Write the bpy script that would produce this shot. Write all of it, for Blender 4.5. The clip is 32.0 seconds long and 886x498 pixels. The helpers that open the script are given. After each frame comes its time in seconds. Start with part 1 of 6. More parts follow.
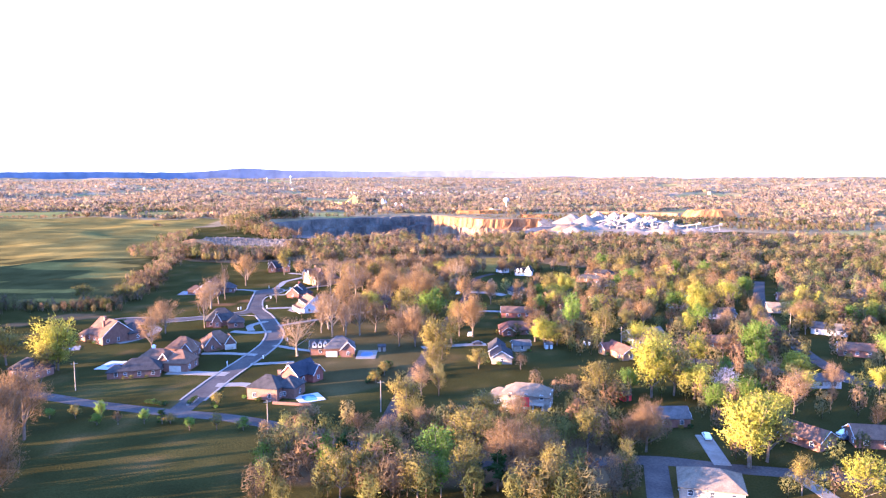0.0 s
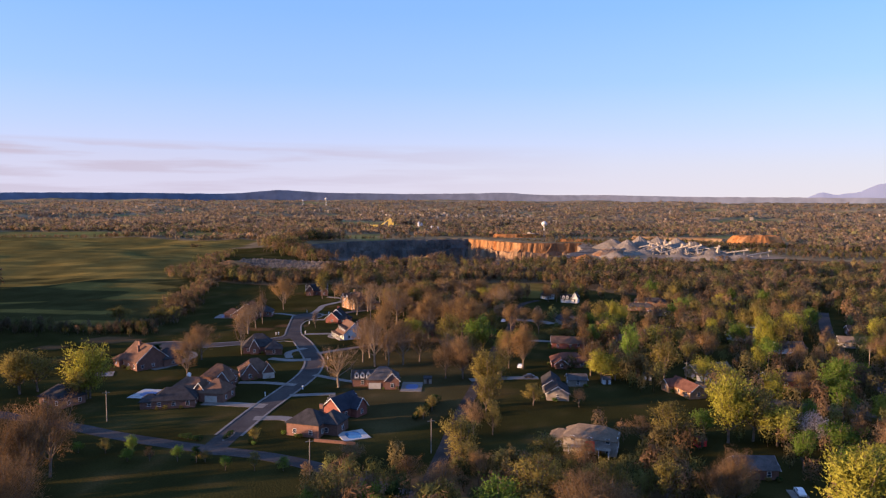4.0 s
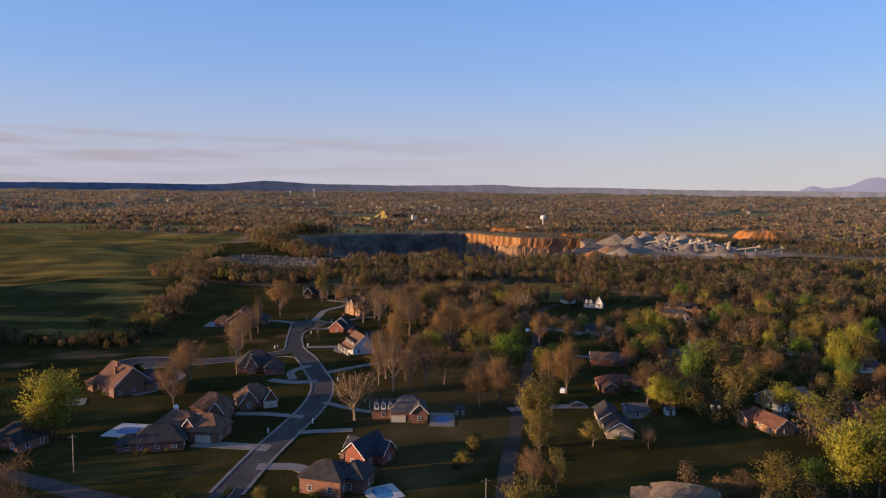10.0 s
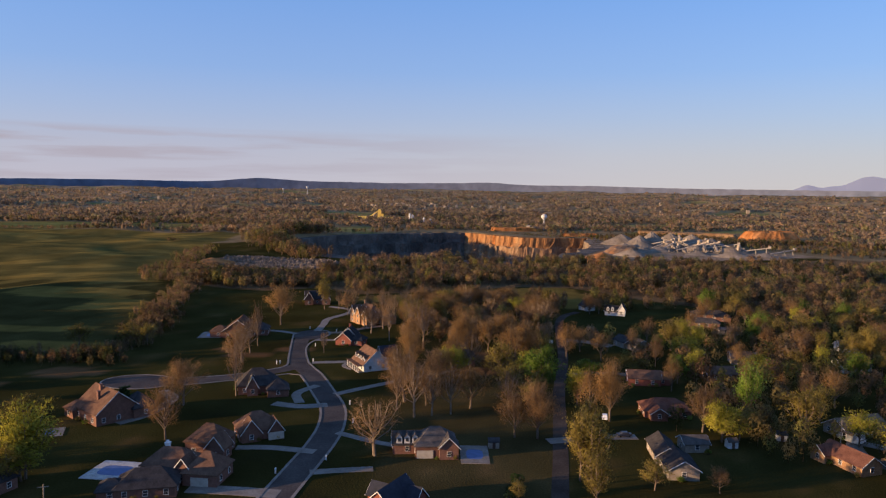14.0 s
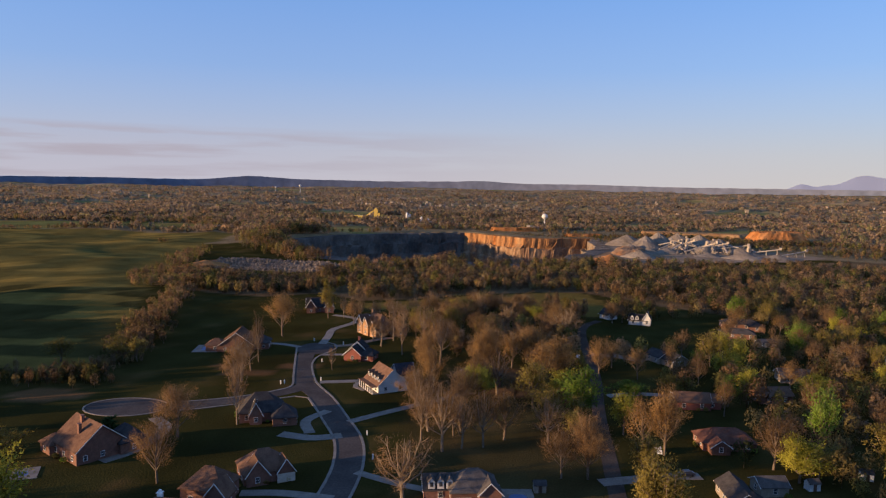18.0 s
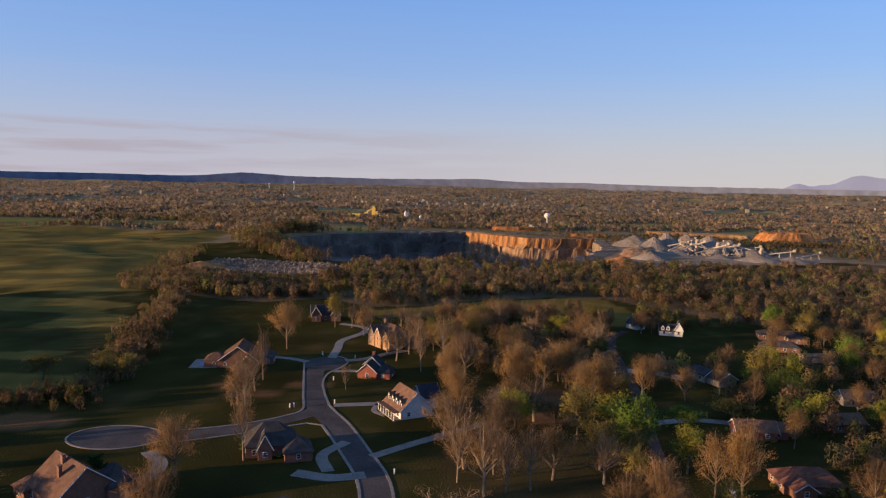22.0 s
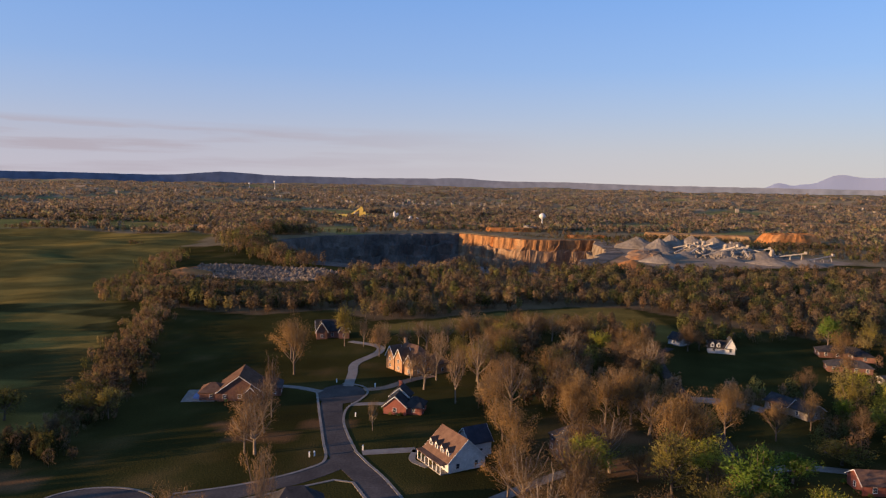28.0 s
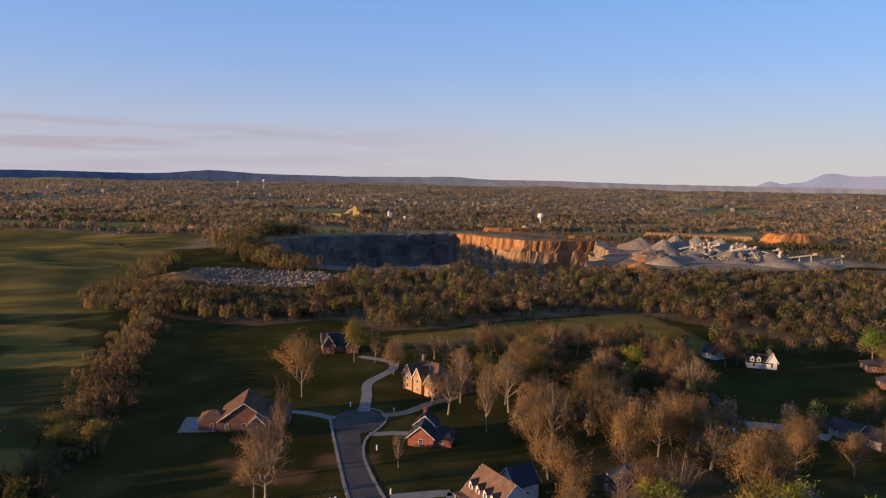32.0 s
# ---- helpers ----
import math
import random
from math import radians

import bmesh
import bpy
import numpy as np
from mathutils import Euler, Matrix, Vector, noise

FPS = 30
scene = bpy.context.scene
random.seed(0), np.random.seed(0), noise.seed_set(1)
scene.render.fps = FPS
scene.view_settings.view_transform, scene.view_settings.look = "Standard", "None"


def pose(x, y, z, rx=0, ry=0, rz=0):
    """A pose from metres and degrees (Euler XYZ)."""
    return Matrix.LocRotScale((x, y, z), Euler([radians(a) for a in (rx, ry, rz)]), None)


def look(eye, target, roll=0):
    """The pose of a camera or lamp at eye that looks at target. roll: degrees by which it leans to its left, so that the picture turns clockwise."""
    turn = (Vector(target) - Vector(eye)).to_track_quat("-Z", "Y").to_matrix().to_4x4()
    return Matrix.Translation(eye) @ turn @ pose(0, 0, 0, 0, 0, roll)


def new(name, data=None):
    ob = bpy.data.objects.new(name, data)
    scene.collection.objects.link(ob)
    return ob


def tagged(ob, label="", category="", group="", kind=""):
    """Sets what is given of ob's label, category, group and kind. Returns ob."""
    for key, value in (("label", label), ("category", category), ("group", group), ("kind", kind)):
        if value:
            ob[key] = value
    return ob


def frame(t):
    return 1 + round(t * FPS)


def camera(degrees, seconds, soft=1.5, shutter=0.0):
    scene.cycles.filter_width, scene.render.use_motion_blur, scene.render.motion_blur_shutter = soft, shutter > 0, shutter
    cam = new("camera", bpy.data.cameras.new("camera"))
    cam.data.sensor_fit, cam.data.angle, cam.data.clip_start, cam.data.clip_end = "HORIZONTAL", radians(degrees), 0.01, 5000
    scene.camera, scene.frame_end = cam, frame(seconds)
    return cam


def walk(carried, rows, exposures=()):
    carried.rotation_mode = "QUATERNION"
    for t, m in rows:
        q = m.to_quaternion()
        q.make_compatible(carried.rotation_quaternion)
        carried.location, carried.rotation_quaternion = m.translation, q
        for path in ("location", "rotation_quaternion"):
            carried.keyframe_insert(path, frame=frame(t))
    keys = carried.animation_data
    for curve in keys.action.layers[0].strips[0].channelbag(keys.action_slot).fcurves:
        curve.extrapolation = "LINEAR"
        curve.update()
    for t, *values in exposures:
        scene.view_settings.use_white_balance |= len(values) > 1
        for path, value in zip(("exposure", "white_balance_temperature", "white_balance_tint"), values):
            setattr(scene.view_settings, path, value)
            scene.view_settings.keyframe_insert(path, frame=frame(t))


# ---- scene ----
cam = camera(63.4, 32.0, soft=1.25)
PATH = [
    (0, (1.981, -1.562, 74.394), (1.9123, 0.4245, 74.1807), -0.1),
    (0.1, (1.881, -1.474, 74.225), (1.8075, 0.5265, 74.0508), -0.1),
    (0.2, (1.780, -1.385, 74.057), (1.7029, 0.6155, 73.9162), -0.1),
    (0.3, (1.680, -1.296, 73.889), (1.5981, 0.7045, 73.7895), -0.1),
    (0.4, (1.579, -1.206, 73.721), (1.4934, 0.7935, 73.6397), -0.1),
    (0.5, (1.479, -1.117, 73.552), (1.3887, 0.8795, 73.4715), -0.1),
    (1, (0.975, 0.025, 73.360), (0.8480, 2.0180, 73.2590), -0.0),
    (1.5, (0.393, 1.530, 73.528), (0.2455, 3.5210, 73.4045), 0.1),
    (2, (-0.526, 3.551, 73.631), (-0.6712, 5.5413, 73.5002), 0.2),
    (2.5, (-1.669, 6.205, 73.779), (-1.8148, 8.1950, 73.6397), 0.3),
    (3, (-2.879, 9.119, 73.669), (-3.0298, 11.1078, 73.5247), 0.3),
    (3.5, (-4.305, 12.164, 73.610), (-4.4620, 14.1528, 73.4630), 0.3),
    (5.5, (-10.574, 25.556, 74.630), (-10.7358, 27.5432, 74.4740), 0.3),
    (6, (-12.156, 29.294, 74.787), (-12.3153, 31.2808, 74.6305), 0.3),
    (6.5, (-13.890, 33.142, 74.804), (-14.0440, 35.1305, 74.6438), 0.4),
    (7, (-15.433, 36.983, 74.859), (-15.5835, 38.9695, 74.6958), 0.4),
    (7.5, (-17.084, 40.780, 74.746), (-17.2308, 42.7680, 74.5833), 0.4),
    (8, (-18.840, 44.387, 74.654), (-18.9840, 46.3755, 74.4898), 0.5),
    (8.5, (-20.395, 47.888, 74.754), (-20.5330, 49.8755, 74.5877), 0.5),
    (9, (-22.260, 50.945, 74.953), (-22.3950, 52.9340, 74.7855), 0.5),
    (9.5, (-23.908, 54.453, 75.280), (-24.0375, 56.4405, 75.1100), 0.6),
    (10, (-25.670, 58.308, 75.280), (-25.7920, 60.2965, 75.1070), 0.6),
    (10.5, (-27.327, 61.894, 75.332), (-27.4455, 63.8827, 75.1585), 0.6),
    (11, (-29.142, 65.685, 75.599), (-29.2585, 67.6740, 75.4227), 0.6),
    (11.5, (-30.738, 69.459, 75.679), (-30.8535, 71.4477, 75.5027), 0.7),
    (12, (-32.481, 73.044, 75.734), (-32.5943, 75.0327, 75.5567), 0.7),
    (12.5, (-34.131, 76.676, 75.885), (-34.2422, 78.6652, 75.7070), 0.7),
    (13, (-35.775, 80.476, 75.781), (-35.8830, 82.4652, 75.6022), 0.7),
    (13.5, (-37.435, 84.104, 75.855), (-37.5390, 86.0928, 75.6760), 0.7),
    (14, (-39.085, 88.030, 75.949), (-39.1850, 90.0190, 75.7698), 0.8),
    (14.5, (-40.655, 91.766, 75.836), (-40.7500, 93.7563, 75.6562), 0.7),
    (16.5, (-47.218, 105.928, 76.180), (-47.2975, 107.9175, 75.9980), 0.8),
    (17, (-48.870, 109.790, 76.297), (-48.9500, 111.7800, 76.1145), 0.8),
    (17.5, (-50.384, 113.148, 76.532), (-50.4628, 115.1375, 76.3485), 0.8),
    (18, (-52.131, 116.801, 76.626), (-52.2082, 118.7913, 76.4423), 0.9),
    (18.5, (-53.938, 120.508, 76.759), (-54.0105, 122.4975, 76.5727), 0.9),
    (19, (-55.546, 124.111, 76.936), (-55.6163, 126.1012, 76.7482), 1.0),
    (19.5, (-57.241, 127.613, 76.808), (-57.3073, 129.6025, 76.6215), 1.0),
    (20, (-58.786, 131.131, 76.953), (-58.8492, 133.1223, 76.7655), 1.1),
    (20.5, (-60.445, 135.069, 76.976), (-60.5070, 137.0588, 76.7883), 1.1),
    (21, (-62.171, 138.556, 76.938), (-62.2323, 140.5462, 76.7495), 1.1),
    (21.5, (-63.959, 142.190, 77.025), (-64.0178, 144.1800, 76.8360), 1.2),
    (22, (-65.724, 145.584, 77.179), (-65.7807, 147.5747, 76.9888), 1.2),
    (22.5, (-67.381, 149.750, 76.953), (-67.4342, 151.7400, 76.7625), 1.2),
    (23, (-68.930, 153.179, 77.005), (-68.9800, 155.1687, 76.8160), 1.2),
    (23.5, (-70.864, 157.072, 76.905), (-70.9078, 159.0635, 76.7160), 1.2),
    (24, (-72.581, 160.365, 76.960), (-72.6172, 162.3560, 76.7710), 1.3),
    (24.5, (-74.294, 163.983, 76.834), (-74.3268, 165.9735, 76.6457), 1.2),
    (25, (-76.246, 167.394, 76.900), (-76.2742, 169.3847, 76.7110), 1.2),
    (25.5, (-78.166, 170.714, 76.945), (-78.1923, 172.7048, 76.7550), 1.3),
    (27.5, (-85.487, 184.390, 76.928), (-85.4955, 186.3810, 76.7365), 1.2),
    (28, (-87.276, 187.850, 76.756), (-87.2752, 189.8410, 76.5652), 1.2),
    (28.5, (-88.727, 191.049, 76.751), (-88.7175, 193.0397, 76.5602), 1.1),
    (29, (-90.760, 194.621, 76.620), (-90.7420, 196.6122, 76.4280), 1.2),
    (29.5, (-92.574, 197.700, 76.711), (-92.5517, 199.6910, 76.5203), 1.2),
    (30, (-94.431, 201.012, 76.721), (-94.4043, 203.0035, 76.5282), 1.1),
    (30.5, (-95.899, 204.885, 76.858), (-95.8708, 206.8750, 76.6635), 1.2),
    (31, (-97.491, 208.914, 77.050), (-97.4633, 210.9038, 76.8550), 1.2),
    (31.5, (-98.866, 212.123, 77.270), (-98.8363, 214.1125, 77.0750), 1.3),
    (32, (-99.871, 214.874, 77.586), (-99.8383, 216.8647, 77.3913), 1.2),
]
EXPOSURES = [(0, 3.7, 5400, 26), (0.3, 3.25, 5500, 27), (0.6, 2.88, 5650, 28), (1, 2.43, 5850, 29), (1.5, 2.16, 5950, 31), (2, 1.99, 6050, 29), (3, 1.76, 6180, 22), (3.5, 1.62, 6250, 20), (5.5, 1.24, 6400, 14), (6.5, 1.08, 6450, 12), (14, 1.03, 6520, 12), (20, 1.03, 6600, 12), (25, 1.04, 6680, 12), (32, 1.06, 6720, 12)]
walk(cam, [(t, look(e, g, r)) for t, e, g, r in PATH], EXPOSURES)

# ---- world, sun ----
SUN_ELEVATION = 7.2
SUN_FROM = Vector((-0.94, -0.34, 0)).normalized()
world = bpy.data.worlds.new("sky")
scene.world = world
world.use_nodes = True
wt = world.node_tree
wn, wl = wt.nodes, wt.links
sky = wn.new("ShaderNodeTexSky")
sky.sky_type, sky.sun_disc = "NISHITA", False
sky.sun_elevation = radians(SUN_ELEVATION)
sky.sun_rotation = math.atan2(SUN_FROM.x, SUN_FROM.y)
sky.altitude, sky.air_density, sky.dust_density, sky.ozone_density = 200, 1.0, 0.1, 5.0
bg = wn["Background"]
bg.inputs["Strength"].default_value = 0.11
# thin cloud bank low over the horizon
co = wn.new("ShaderNodeTexCoord")
mp = wn.new("ShaderNodeMapping")
mp.inputs["Scale"].default_value = (3.0, 3.0, 40.0)
wl.new(co.outputs["Generated"], mp.inputs["Vector"])
cn = wn.new("ShaderNodeTexNoise")
cn.inputs["Scale"].default_value, cn.inputs["Detail"].default_value = 1.6, 6
wl.new(mp.outputs["Vector"], cn.inputs["Vector"])
sx = wn.new("ShaderNodeSeparateXYZ")
wl.new(co.outputs["Generated"], sx.inputs["Vector"])


def wramp(src, stops):
    r = wn.new("ShaderNodeValToRGB")
    e = r.color_ramp.elements
    e[0].position, e[0].color = stops[0][0], (stops[0][1],) * 3 + (1,)
    e[1].position, e[1].color = stops[-1][0], (stops[-1][1],) * 3 + (1,)
    for p, v in stops[1:-1]:
        n = e.new(p)
        n.color = (v, v, v, 1)
    wl.new(src, r.inputs["Fac"])
    return r.outputs["Color"]


def wmul(a, b):
    m = wn.new("ShaderNodeMath")
    m.operation = "MULTIPLY"
    wl.new(a, m.inputs[0])
    wl.new(b, m.inputs[1])
    return m.outputs[0]


band = wramp(sx.outputs["Z"], [(0.0, 0.6), (0.03, 0.85), (0.058, 1.0), (0.07, 0.0)])
west = wn.new("ShaderNodeMapRange")
west.inputs["From Min"].default_value, west.inputs["From Max"].default_value = 0.15, -0.5
wl.new(sx.outputs["X"], west.inputs["Value"])
cover = wmul(wmul(band, wramp(cn.outputs["Fac"], [(0.42, 0.15), (0.57, 0.9)])), west.outputs["Result"])
cmix = wn.new("ShaderNodeMixRGB")
cmix.inputs["Color2"].default_value = (1.9, 1.72, 1.98, 1)
wl.new(cover, cmix.inputs["Fac"])
veil = wn.new("ShaderNodeMixRGB")
tone = wn.new("ShaderNodeMixRGB")
tone.inputs["Color1"].default_value, tone.inputs["Color2"].default_value = (2.42, 2.34, 2.66, 1), (2.72, 2.58, 2.5, 1)
east = wn.new("ShaderNodeMapRange")
east.inputs["From Min"].default_value, east.inputs["From Max"].default_value = -0.35, 0.45
wl.new(sx.outputs["X"], east.inputs["Value"])
wl.new(east.outputs["Result"], tone.inputs["Fac"])
wl.new(tone.outputs["Color"], veil.inputs["Color2"])
wl.new(wramp(sx.outputs["Z"], [(0.0, 0.95), (0.04, 0.8), (0.09, 0.5), (0.15, 0.22), (0.24, 0.05), (0.34, 0.0)]), veil.inputs["Fac"])
high = wn.new("ShaderNodeMixRGB")
high.inputs["Fac"].default_value, high.inputs["Color2"].default_value = 0.5, (1.25, 2.25, 4.6, 1)
wl.new(sky.outputs["Color"], high.inputs["Color1"])
wl.new(high.outputs["Color"], veil.inputs["Color1"])
wl.new(veil.outputs["Color"], cmix.inputs["Color1"])
wl.new(cmix.outputs["Color"], bg.inputs["Color"])

sun = new("sun", bpy.data.lights.new("sun", "SUN"))
sun.data.energy, sun.data.angle, sun.data.color = 5.0, radians(0.6), (1.0, 0.65, 0.35)
sun.matrix_world = look(Vector((0, 0, 0)), -(SUN_FROM * math.cos(radians(SUN_ELEVATION)) + Vector((0, 0, math.sin(radians(SUN_ELEVATION))))))

# ---- materials ----


def material(name, c1, c2, scale=0.5, rough=0.85, fine=0.0, bump=0.0, metal=0.0, spread=0.0, island=0.0, attribute=""):
    """Two colours mixed by noise of two sizes at real scale; spread varies brightness by object, island by piece."""
    m = bpy.data.materials.new(name)
    m.use_nodes = True
    nt = m.node_tree
    n, l = nt.nodes, nt.links
    p = n["Principled BSDF"]
    p.inputs["Roughness"].default_value, p.inputs["Metallic"].default_value = rough, metal
    p.inputs["Specular IOR Level"].default_value = 0.25 if rough < 0.9 else 0.0
    g = n.new("ShaderNodeNewGeometry")
    big = n.new("ShaderNodeTexNoise")
    big.inputs["Scale"].default_value, big.inputs["Detail"].default_value = scale, 5
    l.new(g.outputs["Position"], big.inputs["Vector"])
    ramp = n.new("ShaderNodeValToRGB")
    e = ramp.color_ramp.elements
    e[0].position, e[0].color = 0.33, (*c1, 1)
    e[1].position, e[1].color = 0.67, (*c2, 1)
    l.new(big.outputs["Fac"], ramp.inputs["Fac"])
    col = ramp.outputs["Color"]

    def scaled(col, value, low, high):
        r = n.new("ShaderNodeMapRange")
        r.inputs["To Min"].default_value, r.inputs["To Max"].default_value = low, high
        l.new(value, r.inputs["Value"])
        v = n.new("ShaderNodeVectorMath")
        v.operation = "SCALE"
        l.new(col, v.inputs[0])
        l.new(r.outputs["Result"], v.inputs["Scale"])
        return v.outputs["Vector"]

    if attribute:
        a = n.new("ShaderNodeAttribute")
        a.attribute_name = attribute
        v = n.new("ShaderNodeVectorMath")
        v.operation = "MULTIPLY"
        l.new(col, v.inputs[0])
        l.new(a.outputs["Color"], v.inputs[1])
        col = v.outputs["Vector"]
    if fine:
        f = n.new("ShaderNodeTexNoise")
        f.inputs["Scale"].default_value, f.inputs["Detail"].default_value = fine, 3
        l.new(g.outputs["Position"], f.inputs["Vector"])
        col = scaled(col, f.outputs["Fac"], 0.55, 1.45)
        if bump:
            b = n.new("ShaderNodeBump")
            b.inputs["Strength"].default_value, b.inputs["Distance"].default_value = bump, 0.5 / fine
            l.new(f.outputs["Fac"], b.inputs["Height"])
            l.new(b.outputs["Normal"], p.inputs["Normal"])
    if spread:
        o = n.new("ShaderNodeObjectInfo")
        col = scaled(col, o.outputs["Random"], 1 - spread, 1 + spread)
    if island:
        col = scaled(col, g.outputs["Random Per Island"], 1 - island, 1 + island)
    l.new(col, p.inputs["Base Color"])
    return m


M_GROUND = material("ground", (0.66, 0.64, 0.62), (1.0, 0.97, 0.94), 0.035, 0.95, 1.7, 0.5, attribute="zone")
M_ASPHALT = material("asphalt", (0.054, 0.046, 0.043), (0.082, 0.07, 0.064), 0.12, 0.9, 1.5)
M_LANE = material("old_asphalt", (0.045, 0.036, 0.031), (0.075, 0.06, 0.05), 0.12, 0.9, 1.5)
M_CONCRETE = material("concrete", (0.135, 0.115, 0.098), (0.195, 0.168, 0.143), 0.3, 0.85, 2.0)
M_BRICK = material("brick", (0.125, 0.062, 0.045), (0.18, 0.09, 0.064), 1.2, 0.85, 6.0, 0.2, spread=0.2)
M_REDBRICK = material("red_brick", (0.17, 0.055, 0.04), (0.235, 0.08, 0.056), 1.2, 0.85, 6.0, 0.2)
M_STONE = material("stone", (0.24, 0.13, 0.065), (0.34, 0.2, 0.105), 0.8, 0.85, 3.0, 0.3)
M_SIDING = material("white_siding", (0.4, 0.395, 0.38), (0.52, 0.51, 0.495), 0.6, 0.7, 4.0)
M_CREAM = material("cream_siding", (0.2, 0.165, 0.13), (0.275, 0.23, 0.185), 0.6, 0.75, 4.0)
M_TRIM = material("white_trim", (0.6, 0.59, 0.57), (0.72, 0.71, 0.69), 1.0, 0.6)
M_ROOF_BROWN = material("brown_shingles", (0.085, 0.05, 0.036), (0.13, 0.078, 0.055), 0.5, 0.9, 3.0, 0.2, spread=0.15)
M_ROOF_DARK = material("dark_shingles", (0.032, 0.03, 0.031), (0.054, 0.05, 0.05), 0.5, 0.9, 3.0, 0.2, spread=0.2)
M_ROOF_NAVY = material("slate_blue_shingles", (0.015, 0.017, 0.026), (0.026, 0.028, 0.04), 0.5, 0.85, 3.0, 0.2)
M_ROOF_GREY = material("grey_shingles", (0.06, 0.054, 0.052), (0.095, 0.085, 0.08), 0.5, 0.9, 3.0, 0.2, spread=0.15)
M_ROOF_TAN = material("tan_shingles", (0.12, 0.09, 0.066), (0.17, 0.13, 0.095), 0.5, 0.9, 3.0, 0.2)
M_ROOF_RED = material("red_brown_shingles", (0.095, 0.045, 0.033), (0.14, 0.068, 0.05), 0.5, 0.9, 3.0, 0.2)
M_GLASS = material("window_glass", (0.03, 0.035, 0.045), (0.05, 0.055, 0.065), 0.5, 0.08)
M_GLASS.node_tree.nodes["Principled BSDF"].inputs["Specular IOR Level"].default_value = 0.6
M_DOOR = material("dark_door", (0.06, 0.035, 0.025), (0.1, 0.06, 0.04), 1.0, 0.5)
M_GARAGE = material("garage_door", (0.36, 0.32, 0.27), (0.45, 0.41, 0.35), 1.0, 0.6)
M_POOL = material("pool_water", (0.03, 0.12, 0.22), (0.05, 0.17, 0.3), 0.5, 0.08)
M_COVER = material("pool_cover", (0.05, 0.085, 0.19), (0.08, 0.12, 0.26), 0.5, 0.5)
M_BARK = material("bark", (0.1, 0.075, 0.056), (0.17, 0.13, 0.1), 1.0, 0.95, 4.0)
M_PALEBARK = material("pale_bark", (0.15, 0.115, 0.085), (0.23, 0.18, 0.135), 1.0, 0.95, 4.0)
M_TWIG = material("bare_twigs", (0.155, 0.095, 0.045), (0.24, 0.15, 0.073), 0.25, 0.95, spread=0.3, island=0.3)
M_RUST = material("rust_buds", (0.17, 0.1, 0.04), (0.26, 0.158, 0.062), 0.25, 0.95, spread=0.2, island=0.3)
M_OLIVE = material("olive_buds", (0.14, 0.115, 0.03), (0.23, 0.18, 0.05), 0.25, 0.95, spread=0.25, island=0.3)
M_GREEN = material("spring_leaves", (0.085, 0.14, 0.022), (0.15, 0.21, 0.04), 0.25, 0.9, spread=0.25, island=0.3)
M_YELLOW = material("yellow_green_leaves", (0.2, 0.2, 0.028), (0.33, 0.3, 0.05), 0.25, 0.9, spread=0.2, island=0.3)
M_EVERGREEN = material("evergreen_needles", (0.022, 0.045, 0.015), (0.045, 0.075, 0.025), 0.25, 0.9, spread=0.2, island=0.3)
M_BLOSSOM = material("pale_blossom", (0.42, 0.33, 0.29), (0.58, 0.48, 0.44), 0.25, 0.9, island=0.3)
M_WOODS = material("woods_foliage", (0.74, 0.71, 0.68), (1.12, 1.06, 1.02), 0.03, 0.95, island=0.14, attribute="tint")
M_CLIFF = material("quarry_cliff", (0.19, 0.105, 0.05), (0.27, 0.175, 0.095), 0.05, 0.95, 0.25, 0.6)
# Grey rock of the pit's unlit walls, darkened to hold their shade.
M_CLIFF_SHADED_GREY = material("shaded_grey_limestone", (0.06, 0.056, 0.053), (0.13, 0.115, 0.1), 0.04, 0.95, 0.3, 0.6)
M_GRAVEL = material("crushed_stone", (0.12, 0.1, 0.08), (0.215, 0.18, 0.145), 0.06, 0.95, 0.5, 0.3)
M_ORANGE = material("orange_clay", (0.25, 0.1, 0.034), (0.37, 0.175, 0.07), 0.07, 0.95, 0.3, 0.4)
M_STEEL = material("pale_steel", (0.25, 0.21, 0.165), (0.34, 0.29, 0.235), 0.2, 0.6)
M_YELLOWSTEEL = material("yellow_painted_steel", (0.6, 0.4, 0.08), (0.72, 0.5, 0.12), 0.2, 0.6)
# Blue haze of distance is put into the base colours of both ridges.
M_HILL = material("haze_blue_hills", (0.105, 0.125, 0.175), (0.135, 0.15, 0.2), 0.004, 1.0, 0.02)
M_MOUNTAIN = material("haze_blue_mountain", (0.14, 0.18, 0.31), (0.16, 0.2, 0.33), 0.002, 1.0)
M_RED = material("red_awning", (0.5, 0.03, 0.03), (0.6, 0.05, 0.04), 1.0, 0.7)
M_CARWHITE = material("white_car_paint", (0.7, 0.7, 0.7), (0.75, 0.75, 0.75), 1.0, 0.3)
M_CARDARK = material("dark_car_paint", (0.03, 0.035, 0.05), (0.05, 0.05, 0.06), 1.0, 0.3)
M_TYRE = material("tyre_rubber", (0.02, 0.02, 0.02), (0.03, 0.03, 0.03), 2.0, 0.9)
M_WOODPOLE = material("weathered_wood", (0.2, 0.16, 0.12), (0.3, 0.25, 0.2), 1.0, 0.9)


